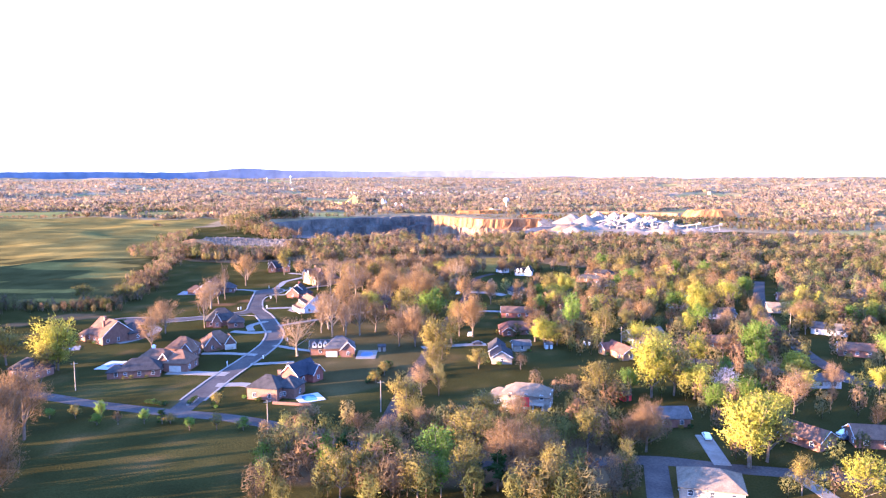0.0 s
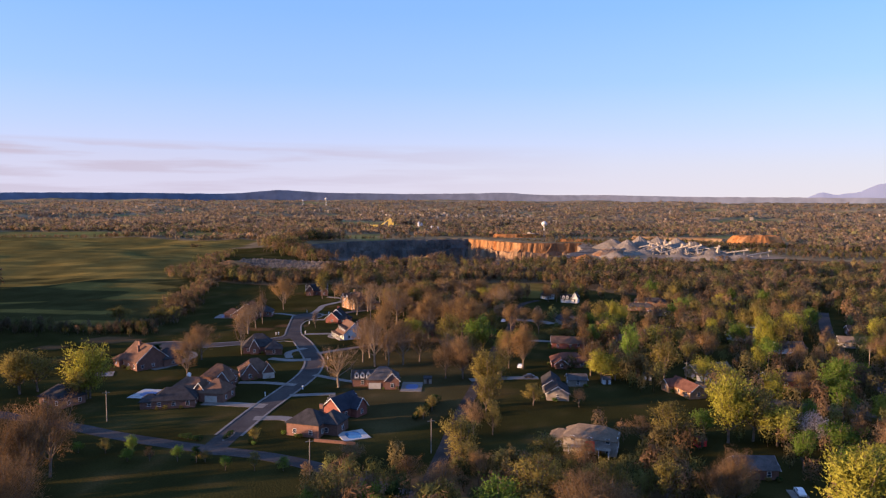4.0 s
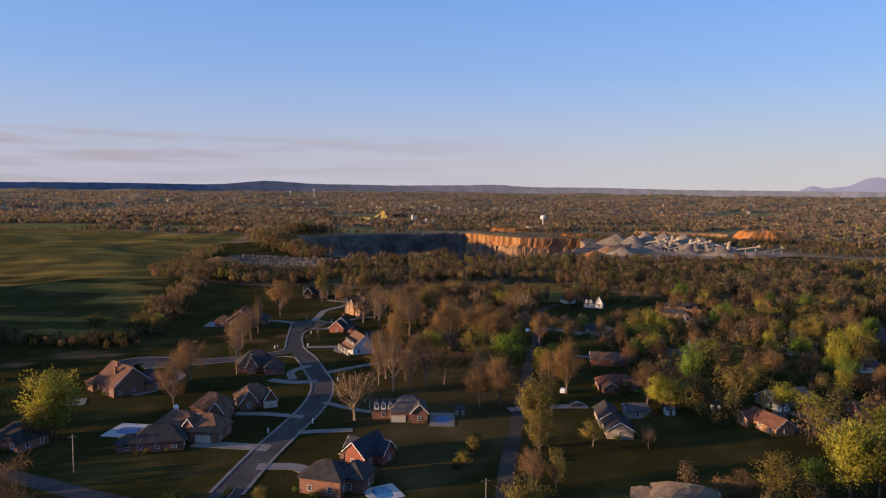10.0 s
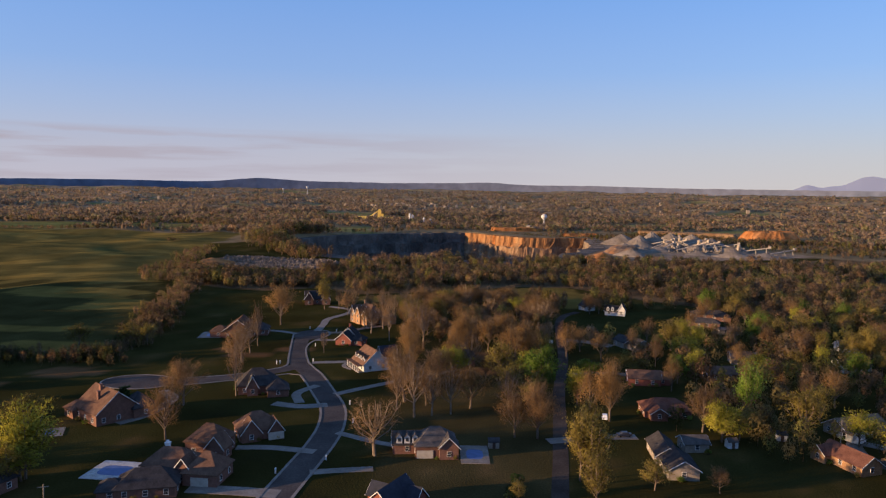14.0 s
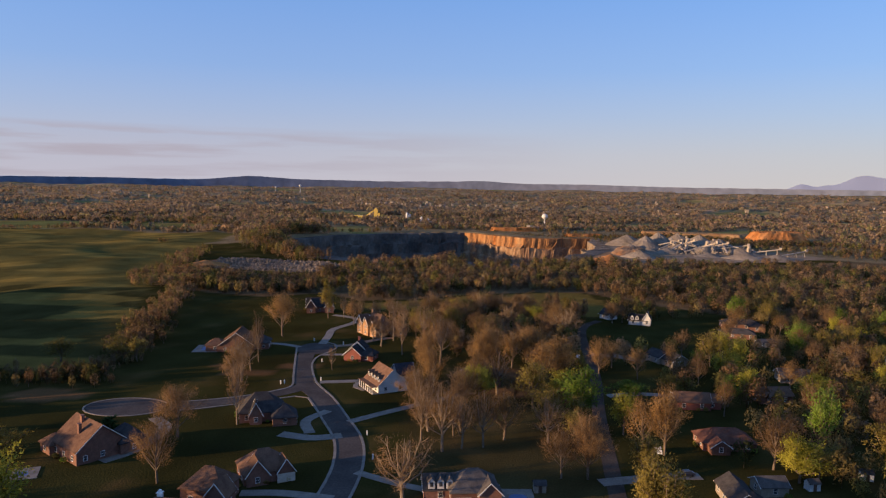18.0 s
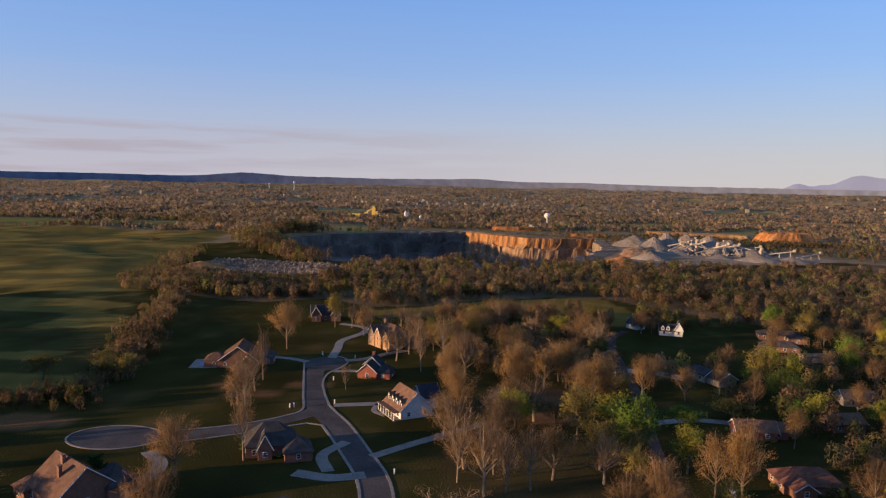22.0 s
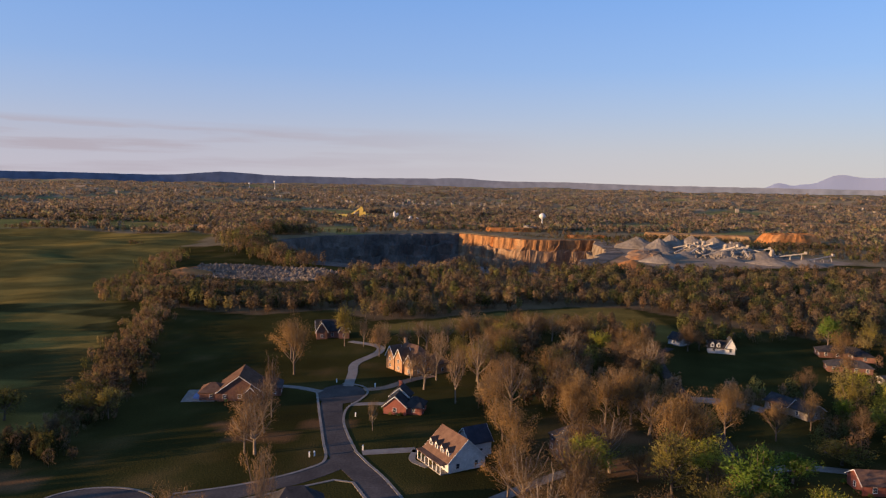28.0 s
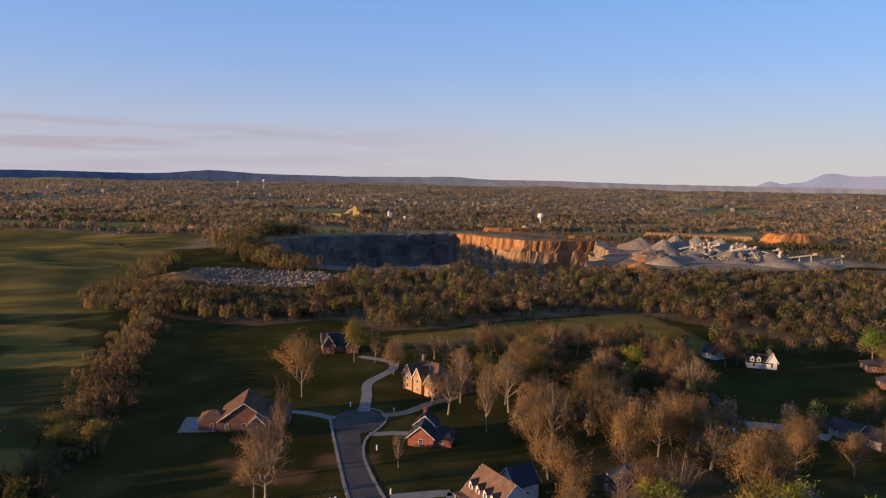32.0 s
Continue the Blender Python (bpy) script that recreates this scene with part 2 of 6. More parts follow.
def cliff_material(name, clay, rock, dark):
    """Layered, streaked quarry face: clay bands over pale rock with dark cracks."""
    m = material(name, clay, rock, 0.05, 0.95, 0.35, 0.7)
    nt = m.node_tree
    n, l = nt.nodes, nt.links
    big = [q for q in n if q.type == "TEX_NOISE" and abs(q.inputs["Scale"].default_value - 0.05) < 1e-6][0]
    mp_ = n.new("ShaderNodeMapping")
    mp_.inputs["Scale"].default_value = (1.6, 1.6, 0.35)
    g = [q for q in n if q.type == "NEW_GEOMETRY"][0]
    l.new(g.outputs["Position"], mp_.inputs["Vector"])
    l.new(mp_.outputs["Vector"], big.inputs["Vector"])
    ramp = [q for q in n if q.type == "VALTORGB"][0]
    e = ramp.color_ramp.elements.new(0.5)
    e.color = (*[(a + b) / 2 * 0.9 for a, b in zip(clay, rock)], 1)
    e = ramp.color_ramp.elements.new(0.42)
    e.color = (*dark, 1)
    return m


def thin(m, share):
    """Lets light through leaves and twigs."""
    nt = m.node_tree
    n, l = nt.nodes, nt.links
    p = n["Principled BSDF"]
    t = n.new("ShaderNodeBsdfTranslucent")
    l.new(p.inputs["Base Color"].links[0].from_socket, t.inputs["Color"])
    x = n.new("ShaderNodeMixShader")
    x.inputs["Fac"].default_value = share
    l.new(p.outputs["BSDF"], x.inputs[1])
    l.new(t.outputs["BSDF"], x.inputs[2])
    l.new(x.outputs["Shader"], n["Material Output"].inputs["Surface"])


for m_ in (M_TWIG, M_RUST, M_OLIVE, M_GREEN, M_YELLOW, M_EVERGREEN, M_BLOSSOM, M_WOODS):
    thin(m_, 0.52 if m_ == M_WOODS else 0.42)
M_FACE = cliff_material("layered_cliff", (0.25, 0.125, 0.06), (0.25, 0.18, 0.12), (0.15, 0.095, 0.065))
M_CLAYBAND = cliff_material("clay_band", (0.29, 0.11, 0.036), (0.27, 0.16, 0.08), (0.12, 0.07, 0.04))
M_SHOULDER = cliff_material("rocky_shoulder", (0.17, 0.115, 0.07), (0.2, 0.165, 0.13), (0.085, 0.065, 0.05))
M_POND = material("pond_water", (0.16, 0.2, 0.24), (0.22, 0.26, 0.3), 0.2, 0.12)
M_BROWNDRIVE = material("brown_paving", (0.2, 0.115, 0.07), (0.28, 0.165, 0.105), 0.3, 0.85, 2.0)
M_BOULDER = material("boulder_stone", (0.105, 0.08, 0.06), (0.17, 0.135, 0.105), 0.1, 0.95, 0.8, 0.2, island=0.3)
M_PALEDECK = material("pale_deck", (0.3, 0.285, 0.27), (0.4, 0.38, 0.36), 0.5, 0.8, 2.0)
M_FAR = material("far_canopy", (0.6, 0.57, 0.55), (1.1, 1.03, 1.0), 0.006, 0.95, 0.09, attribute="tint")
# ---- plan: 1 plan unit is K metres ----
K = 1.25


def inside(px, py, poly):
    """Which of the points lie in the polygon (arrays)."""
    hit = np.zeros(np.shape(px), bool)
    for (x0, y0), (x1, y1) in zip(poly, poly[1:] + poly[:1]):
        if y0 != y1:
            hit ^= ((y0 > py) != (y1 > py)) & (px < (x1 - x0) * (py - y0) / (y1 - y0) + x0)
    return hit


def near_line(px, py, line):
    """Distance to a line of points (arrays)."""
    best = np.full(np.shape(px), 1e9)
    for (x0, y0), (x1, y1) in zip(line, line[1:]):
        dx, dy = x1 - x0, y1 - y0
        k = np.clip(((px - x0) * dx + (py - y0) * dy) / (dx * dx + dy * dy), 0, 1)
        best = np.minimum(best, np.hypot(px - x0 - k * dx, py - y0 - k * dy))
    return best


def waves(x, y, scale, seed):
    """A cheap smooth noise between about -1 and 1 (arrays)."""
    r = np.random.RandomState(seed)
    total = 0
    for i in range(7):
        a, f, p = r.uniform(0, 6.283), r.uniform(0.6, 1.9) / scale, r.uniform(0, 6.283)
        total = total + np.sin((x * math.cos(a) + y * math.sin(a)) * f * 6.283 + p + 1.2 * np.sin((x * math.sin(a) - y * math.cos(a)) * f * 2.9))
    return total / 4.0


def scaled_plan(pts):
    return [(x * K, y * K) for x, y in pts]


MAIN_STREET = scaled_plan([(-70.6, 166), (-70.6, 176), (-70, 198), (-68.5, 216.5), (-67.3, 232), (-67.6, 245), (-70.2, 259), (-76, 273.5), (-83.3, 290.5), (-91, 304.5), (-94.3, 316), (-97.5, 330), (-99.2, 341), (-99, 347)])
SIDE_STREET = scaled_plan([(-89.5, 303), (-97, 294), (-105, 288), (-114, 282.3), (-122, 279)])
FRONT_ROAD = scaled_plan([(-230, 215), (-160, 196), (-117, 183.6), (-98, 176.7), (-80, 171.5), (-68, 168.8), (-57, 166.5), (-45, 161.8), (-32, 154), (-10, 143), (15, 139), (38, 143.4), (55, 139.6), (70, 137), (100, 131), (170, 120)])
LANE = scaled_plan([(-19, 150), (-17, 175), (-15.1, 200.7), (-12.4, 224.8), (-9.9, 249), (-6.5, 282), (-1, 320), (1.5, 350), (4.5, 385), (9, 405), (17, 417)])
EAST_ROAD = scaled_plan([(56, 233), (66, 225), (75.6, 222.5), (87, 217.3), (97.4, 212.4), (110, 203), (130, 190), (170, 170)])
NORTH_ROAD = scaled_plan([(112, 203), (112, 228), (115, 247), (118.5, 268), (126, 300), (140, 340), (160, 390)])
CROSS_ROAD = scaled_plan([(33, 105), (37, 126), (40, 141)])
FIELD = scaled_plan([(-900, 300), (-215, 303), (-150, 308), (-176, 366), (-200, 424), (-245, 560), (-262, 640), (-290, 760), (-300, 880), (-480, 905), (-900, 960)])
FAR_STRIP = scaled_plan([(-760, 925), (-395, 940), (-372, 985), (-425, 1066), (-760, 1050)])
PIT = scaled_plan([(-50, 1028), (-100, 1010), (-150, 985), (-205, 945), (-240, 880), (-230, 790), (-180, 700), (-120, 670), (-20, 655), (25, 680), (55, 740), (89, 818), (104, 965), (65, 955), (23, 952), (-12, 995)])
WORKS = scaled_plan([(60, 690), (110, 688), (170, 712), (240, 730), (290, 772), (255, 832), (228, 872), (150, 895), (100, 915), (70, 900), (66, 800)])
BOULDERS = scaled_plan([(-232, 588), (-150, 596), (-140, 640), (-165, 662), (-235, 640)])
MEADOW = scaled_plan([(-92, 434), (-60, 438), (-30, 450), (0, 455), (4, 428), (27, 428), (31, 470), (25, 514), (6, 514), (-42, 490), (-72, 464), (-97, 450)])
PAD = scaled_plan([(2, 356), (25, 352), (47, 362), (62, 385), (74, 412), (66, 424), (28, 416), (10, 404)])
EAST_LAWN = scaled_plan([(-2, 186), (50, 190), (58, 206), (52, 218), (30, 224), (-2, 222)])
WOODS = scaled_plan([(-248, 545), (-200, 485), (-153, 468), (-122, 490), (-100, 460), (-74, 470), (-45, 495), (6, 518), (26, 516), (60, 460), (90, 430), (150, 425), (300, 410), (460, 470), (450, 700), (300, 745), (240, 712), (170, 694), (110, 668), (70, 668), (28, 670), (-20, 645), (-110, 660), (-138, 625), (-140, 536), (-150, 528), (-238, 532)])


def height(x, y):
    """Height of the land."""
    x, y = np.asarray(x, float), np.asarray(y, float)
    r = np.hypot(x, y)
    z = 40 * np.clip((r - 2100) / 2700, 0, 1) ** 1.4
    far = np.clip((r - 1500) / 800, 0, 1)
    z = z + far * 9 * waves(x, y, 900, 3)
    west = np.clip((-x - 230) / 120, 0, 1) * np.clip((y - 330) / 150, 0, 1) * np.clip((1700 - r) / 400, 0, 1)
    z = z + west * (4.4 * waves(x, y, 250, 5) + 0.9 * waves(x, y, 85, 6) + 1.0)
    north = np.clip((y - 560) / 120, 0, 1) * np.clip((x + 300) / 80, 0, 1) * np.clip((1500 - r) / 300, 0, 1)
    z = z - north * 4
    return np.where(inside(x, y, PIT), -48.0, z)


def mesh_from(name, verts, faces, mat, smooth=False):
    me = bpy.data.meshes.new(name)
    me.from_pydata(verts, [], faces)
    me.materials.append(mat)
    if smooth:
        me.shade_smooth()
    return me


def structure(name, me, label, category):
    return tagged(new(name, me), label, category, kind="structure")


def round_normals(me, normals):
    """Foliage shades as the rounded crown that its pieces make up."""
    me.shade_smooth()
    me.attributes.new("custom_normal", "FLOAT_VECTOR", "POINT").data.foreach_set("vector", np.ascontiguousarray(normals, np.float32).ravel())


def steps(*runs):
    out = []
    for a, b, s in runs:
        out += list(np.arange(a, b, s))
    return np.array(out)


def build_ground():
    gx = steps((-5200, -1600, 130), (-1600, -640, 24), (-640, -320, 8), (-320, 320, 4), (320, 640, 8), (640, 1600, 24), (1600, 5201, 130))
    gy = steps((-900, 60, 60), (60, 640, 4), (640, 1400, 8), (1400, 2600, 30), (2600, 5001, 120))
    X, Y = np.meshgrid(gx, gy)
    Z = height(X, Y)
    nx, ny = len(gx), len(gy)
    verts = np.stack([X, Y, Z], -1).reshape(-1, 3)
    idx = np.arange(nx * ny).reshape(ny, nx)
    faces = np.stack([idx[:-1, :-1], idx[:-1, 1:], idx[1:, 1:], idx[1:, :-1]], -1).reshape(-1, 4)
    me = bpy.data.meshes.new("ground")
    me.vertices.add(len(verts))
    me.vertices.foreach_set("co", verts.ravel())
    me.loops.add(faces.size)
    me.loops.foreach_set("vertex_index", faces.ravel())
    me.polygons.add(len(faces))
    me.polygons.foreach_set("loop_start", np.arange(0, faces.size, 4))
    me.update(calc_edges=True)
    x, y = verts[:, 0], verts[:, 1]
    n1 = waves(x, y, 60, 11)[:, None]
    n2 = waves(x, y, 19, 12)[:, None]
    lawn = np.array((0.04, 0.0365, 0.0115)) * (1 + 0.16 * n1 + 0.12 * n2)
    dry = np.array((0.11, 0.07, 0.028))
    col = lawn + np.clip(n1 * 0.5 + n2 * 0.6 - 0.35, 0, 1) * (dry - lawn)
    col = np.where((x < 60 * K)[:, None], col, col * 0.95)

    def paint(mask, c, k=1.0):
        nonlocal col
        m = (mask.astype(float) * k)[:, None]
        col = col * (1 - m) + np.array(c) * (1 + 0.15 * n2) * m

    litter = (0.13, 0.09, 0.05)
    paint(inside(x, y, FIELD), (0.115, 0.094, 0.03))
    # Near field darkened to a wavy edge: shade put into the grass colour.
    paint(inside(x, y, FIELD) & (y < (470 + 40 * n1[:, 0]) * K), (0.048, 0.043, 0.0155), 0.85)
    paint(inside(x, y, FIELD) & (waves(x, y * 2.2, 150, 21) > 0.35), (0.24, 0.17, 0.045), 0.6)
    paint(inside(x, y, WOODS), litter)
    paint((y > 128 * K) & (y < 160 * K) & (x > -34 * K) & (x < 34 * K), litter)
    paint((np.hypot((x + 33 * K) / 1.0, (y - 262 * K) / 3.2) < 24 * K), litter, 0.22)
    wild = ((np.hypot(x, y) > 1000 * 1.0) & ~inside(x, y, FIELD))
    paint(wild, (0.2, 0.155, 0.09))
    paint(wild & (waves(x, y, 420, 31) > 0.55), (0.2, 0.19, 0.07), 0.85)
    paint(inside(x, y, FAR_STRIP), (0.17, 0.145, 0.05))
    paint(inside(x, y, MEADOW), (0.14, 0.1, 0.028))
    paint(inside(x, y, PAD), (0.04, 0.039, 0.0125))
    paint(inside(x, y, WORKS), (0.27, 0.2, 0.14))
    paint(near_line(x, y, scaled_plan([(60, 690), (75, 740), (85, 790)])) < 12, (0.36, 0.2, 0.1), 0.8)
    paint(near_line(x, y, scaled_plan([(-640, 985), (-520, 1075), (-430, 1130)])) < 34, (0.15, 0.15, 0.05))
    paint(near_line(x, y, scaled_plan([(-80, 1150), (100, 1120), (330, 1180)])) < 22, (0.13, 0.15, 0.05))
    paint(inside(x, y, BOULDERS), (0.26, 0.2, 0.15))
    paint(inside(x, y, PIT), (0.26, 0.23, 0.21))
    paint(near_line(x, y, scaled_plan([(-245, 585), (-225, 600), (-230, 625)])) < 9, (0.42, 0.15, 0.06))
    for a, b, r in ((-112, 315, 9), (-120, 322, 7), (-160, 286, 14), (-175, 270, 9), (-30, 300, 11), (-24, 318, 9), (-29, 324, 11), (-100, 325, 10)):
        paint(np.hypot(x - a * K, (y - b * K) * 2) < r * (1 + 0.3 * n1[:, 0]), (0.2, 0.1, 0.05), 0.6)
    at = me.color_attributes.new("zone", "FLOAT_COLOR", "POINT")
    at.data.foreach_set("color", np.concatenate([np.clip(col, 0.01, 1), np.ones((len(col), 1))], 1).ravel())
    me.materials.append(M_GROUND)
    me.shade_smooth()
    structure("ground", me, "rolling green and brown land with lawns and fields", "ground")


build_ground()


def offset(line, d):
    """The line moved sideways by d metres."""
    out = []
    for i, (x, y) in enumerate(line):
        a, b = line[max(i - 1, 0)], line[min(i + 1, len(line) - 1)]
        t = Vector((b[0] - a[0], b[1] - a[1])).normalized()
        out.append((x - t.y * d, y + t.x * d))
    return out


def smooth_line(line, n=6):
    """A Catmull-Rom curve through the points."""
    p = [Vector(q) for q in line]
    p = [p[0] * 2 - p[1]] + p + [p[-1] * 2 - p[-2]]
    out = []
    for i in range(1, len(p) - 2):
        for k in range(n):
            t = k / n
            a, b, c, d = p[i - 1:i + 3]
            out.append(tuple(0.5 * (2 * b + (c - a) * t + (2 * a - 5 * b + 4 * c - d) * t * t + (3 * b - a - 3 * c + d) * t ** 3)))
    return out + [tuple(p[-2])]


def ribbon(line, w0, w1, z0, z1, drop=True):
    """A strip between two sideways offsets, with its upper face at z1 and sides down to z0."""
    a, b = offset(line, w0), offset(line, w1)
    v, f = [], []
    for (x0, y0), (x1, y1) in zip(a, b):
        v += [(x0, y0, z0), (x0, y0, z1), (x1, y1, z1), (x1, y1, z0)]
    for i in range(len(line) - 1):
        k = 4 * i
        f += [(k + 1, k + 5, k + 6, k + 2), (k, k + 4, k + 5, k + 1), (k + 2, k + 6, k + 7, k + 3)]
    return v, f


def road(name, line, half, mat, z, label, category="road"):
    v, f = ribbon(smooth_line(line), half, -half, -0.2, z)
    return structure(name, mesh_from(name, v, f, mat), label, category)


def disc(name, cx, cy, rx, ry, z, mat, label, category="road", ang=0):
    n = 40
    v = [(cx, cy, z)]
    for ring in (z, -0.2):
        for i in range(n):
            a = 6.28318 * i / n
            px, py = rx * math.cos(a), ry * math.sin(a)
            v.append((cx + px * math.cos(ang) - py * math.sin(ang), cy + px * math.sin(ang) + py * math.cos(ang), ring))
    f = []
    for i in range(n):
        j = (i + 1) % n
        f += [(0, 1 + i, 1 + j), (1 + i, 1 + n + i, 1 + n + j, 1 + j)]
    return structure(name, mesh_from(name, v, f, mat), label, category)


road("front_road", FRONT_ROAD, 2.9, M_ASPHALT, 0.05, "grey asphalt country road through the lawns")
road("main_street", MAIN_STREET, 3.7, M_ASPHALT, 0.06, "curving grey asphalt residential street")
road("side_street", SIDE_STREET, 3.7, M_ASPHALT, 0.056, "short asphalt side street to a turning circle")
disc("turning_circle", -133.5 * K, 278 * K, 13.5, 9.5, 0.064, M_ASPHALT, "round asphalt turning circle with pale kerb", ang=-0.1)
disc("street_end", -98 * K, 350.5 * K, 8.4, 11.5, 0.064, M_ASPHALT, "round asphalt end of the street", ang=0.0)
road("lane", LANE, 2.2, M_LANE, 0.05, "narrow straight asphalt lane beside the tree row")
road("east_road", EAST_ROAD, 3.6, M_ASPHALT, 0.05, "grey asphalt road past the ranch houses")
road("north_road", NORTH_ROAD, 3.2, M_ASPHALT, 0.056, "grey asphalt road between gardens")
road("cross_road", CROSS_ROAD, 3.0, M_ASPHALT, 0.056, "short asphalt road to the junction")
KERB_A = smooth_line(MAIN_STREET)


def kerb(name, line, w0, w1, label="pale concrete kerb along the street"):
    v, f = ribbon(line, w0, w1, -0.2, 0.16)
    return structure(name, mesh_from(name, v, f, M_CONCRETE), label, "kerb")


def edge(side, y0, y1):
    """A stretch of the street's edge."""
    return [p for p in offset(KERB_A, side) if y0 * K < p[1] < y1 * K]


kerb("kerb_west", edge(4.1, 177, 283) + scaled_plan([(-87, 290.5), (-91, 291.5), (-96, 288.5), (-104, 283.5), (-113, 278.5), (-119, 276)]), 0.4, -0.4)
kerb("kerb_west_end", smooth_line(scaled_plan([(-121, 283.5), (-112, 287), (-104, 291.5), (-98, 296.5), (-94.6, 302), (-97.0, 313.8), (-100.9, 331.7), (-105, 351)])), 0.4, -0.4)
kerb("kerb_east", edge(-4.1, 178, 300) + smooth_line(scaled_plan([(-88.2, 306.5), (-91.6, 317.4), (-94.2, 328), (-94.5, 338), (-91.8, 345.8), (-90.6, 352), (-91.8, 357), (-95, 360), (-99, 360.5)])), 0.4, -0.4)
kerb("kerb_circle", [(-133.5 * K + 13.7 * math.cos(a), 278 * K + 9.7 * math.sin(a)) for a in np.linspace(0.5, 6.0, 40)], 0.3, -0.3)

DRIVES = [
    ("drive", [(-69.5, 204), (-80, 204.8), (-88, 205)], 2.4), ("drive", [(-67.5, 226.5), (-78, 228.2), (-86, 227.6)], 1.7),
    ("drive", [(-66, 215), (-60, 216.5), (-53, 218)], 1.6), ("drive", [(-69, 193), (-61, 193.7), (-56, 190)], 2.2),
    ("drive", [(-72, 261), (-79, 259), (-87, 261)], 2.2), ("drive", [(-79, 279.5), (-83, 271), (-80, 262)], 1.7),
    ("drive", [(-87, 306.5), (-80, 308), (-75, 309)], 1.8), ("drive", [(-72, 271), (-64, 279), (-52, 290), (-40, 300)], 1.7),
    ("drive", [(-97, 358), (-97.5, 372), (-98, 385), (-92, 400), (-93, 410), (-104, 417)], 1.9),
    ("drive", [(-104, 352), (-112, 356), (-120, 357)], 1.6), ("brown", [(-92, 355), (-86, 357.5), (-79, 366), (-72, 372)], 1.9),
    ("drive", [(-94, 341), (-88, 342), (-83, 342)], 1.5), ("drive", [(-122, 270), (-116, 262), (-117, 248), (-121, 241)], 2.0),
    ("drive", [(-14, 238), (0, 242), (8, 243)], 2.2), ("drive", [(57, 234), (60, 243), (66, 240), (74, 232)], 2.2),
    ("drive", [(53.6, 141), (55, 158)], 2.2), ("drive", [(-1, 300), (10, 303), (25, 300)], 2.0), ("drive", [(3, 352), (12, 350), (20, 343)], 3.4),
    ("drive", [(66, 137), (68, 128), (69, 118)], 2.0), ("drive", [(97, 206), (97, 200), (98, 195)], 2.0),
    ("walk", [(-65, 239.5), (-56, 234.5), (-50, 232)], 1.4), ("walk", [(-75, 309), (-75.5, 303), (-72, 299)], 0.9)]
for kind, pts, half in DRIVES:
    v, f = ribbon(smooth_line(scaled_plan(pts)), half, -half, -0.2, 0.09)
    structure("driveway" if kind == "drive" else "garden_path", mesh_from("driveway", v, f, M_BROWNDRIVE if kind == "brown" else M_CONCRETE), "brown paved driveway to the stone house" if kind == "brown" else "pale concrete driveway across the lawn" if kind == "drive" else "pale concrete garden path", "driveway")
# ---- quarry ----


def build_quarry():
    pts = [Vector(p) for p in PIT]
    mid = sum(pts, Vector((0, 0))) / len(pts)
    ring = []
    for i, p in enumerate(pts):
        q = pts[(i + 1) % len(pts)]
        n = max(2, int((q - p).length / 3.5))
        for k in range(n):
            ring.append((p.lerp(q, k / n), i))
    levels = [(-14, 0.3), (8, 0.25), (9, -8), (10.5, -15), (14, -16), (15, -30), (19, -31), (21, -56)]
    rows = []
    r = random.Random(4)
    px, py = np.array([p.x for p, i in ring]), np.array([p.y for p, i in ring])
    broad = 6.5 * waves(px, py, 70, 51) + 2.2 * waves(px, py, 19, 52)
    for q, (p, i) in enumerate(ring):
        d = (mid - p).normalized()
        row = []
        for k, (inn, z) in enumerate(levels):
            ledge = float(waves(px[q] + 40 * k, py[q], 60, 53 + k))
            j = broad[q] * (0 if k == 0 else 1 if k < 3 else 0.6) + (3.2 * float(waves(px[q], py[q], 26, 170 + k)) if k > 2 else 0) + (1.6 * float(waves(px[q], py[q] + 30 * k, 9, 63 + k)) if k > 1 else 0) + (2.5 * ledge if k > 2 else 0)
            row.append((p.x + d.x * (inn + j), p.y + d.y * (inn + j), -4.0 + z + (3.2 * ledge + r.uniform(-0.5, 0.5) if 1 < k < 7 else 0)))
        rows.append(row)
    cliff = structure("quarry_cliff", None, "stepped quarry cliff of orange clay and grey limestone", "cliff")
    for name, mat, ids, j0, j1 in (("clay_band", M_CLAYBAND, (12, 13, 14, 15), 0, 3), ("lit_face", M_FACE, (12, 13, 14, 15), 3, 7), ("rocky_slope", M_SHOULDER, (11,), 0, 7), ("grey_face", M_CLIFF_SHADED_GREY, (0, 1, 2, 3, 4, 5, 6, 7, 8, 9, 10), 0, 7)):
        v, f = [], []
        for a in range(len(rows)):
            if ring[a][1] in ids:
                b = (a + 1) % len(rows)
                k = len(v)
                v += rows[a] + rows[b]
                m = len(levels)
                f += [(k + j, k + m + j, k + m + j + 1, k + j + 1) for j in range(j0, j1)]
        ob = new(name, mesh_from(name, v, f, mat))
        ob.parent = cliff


build_quarry()


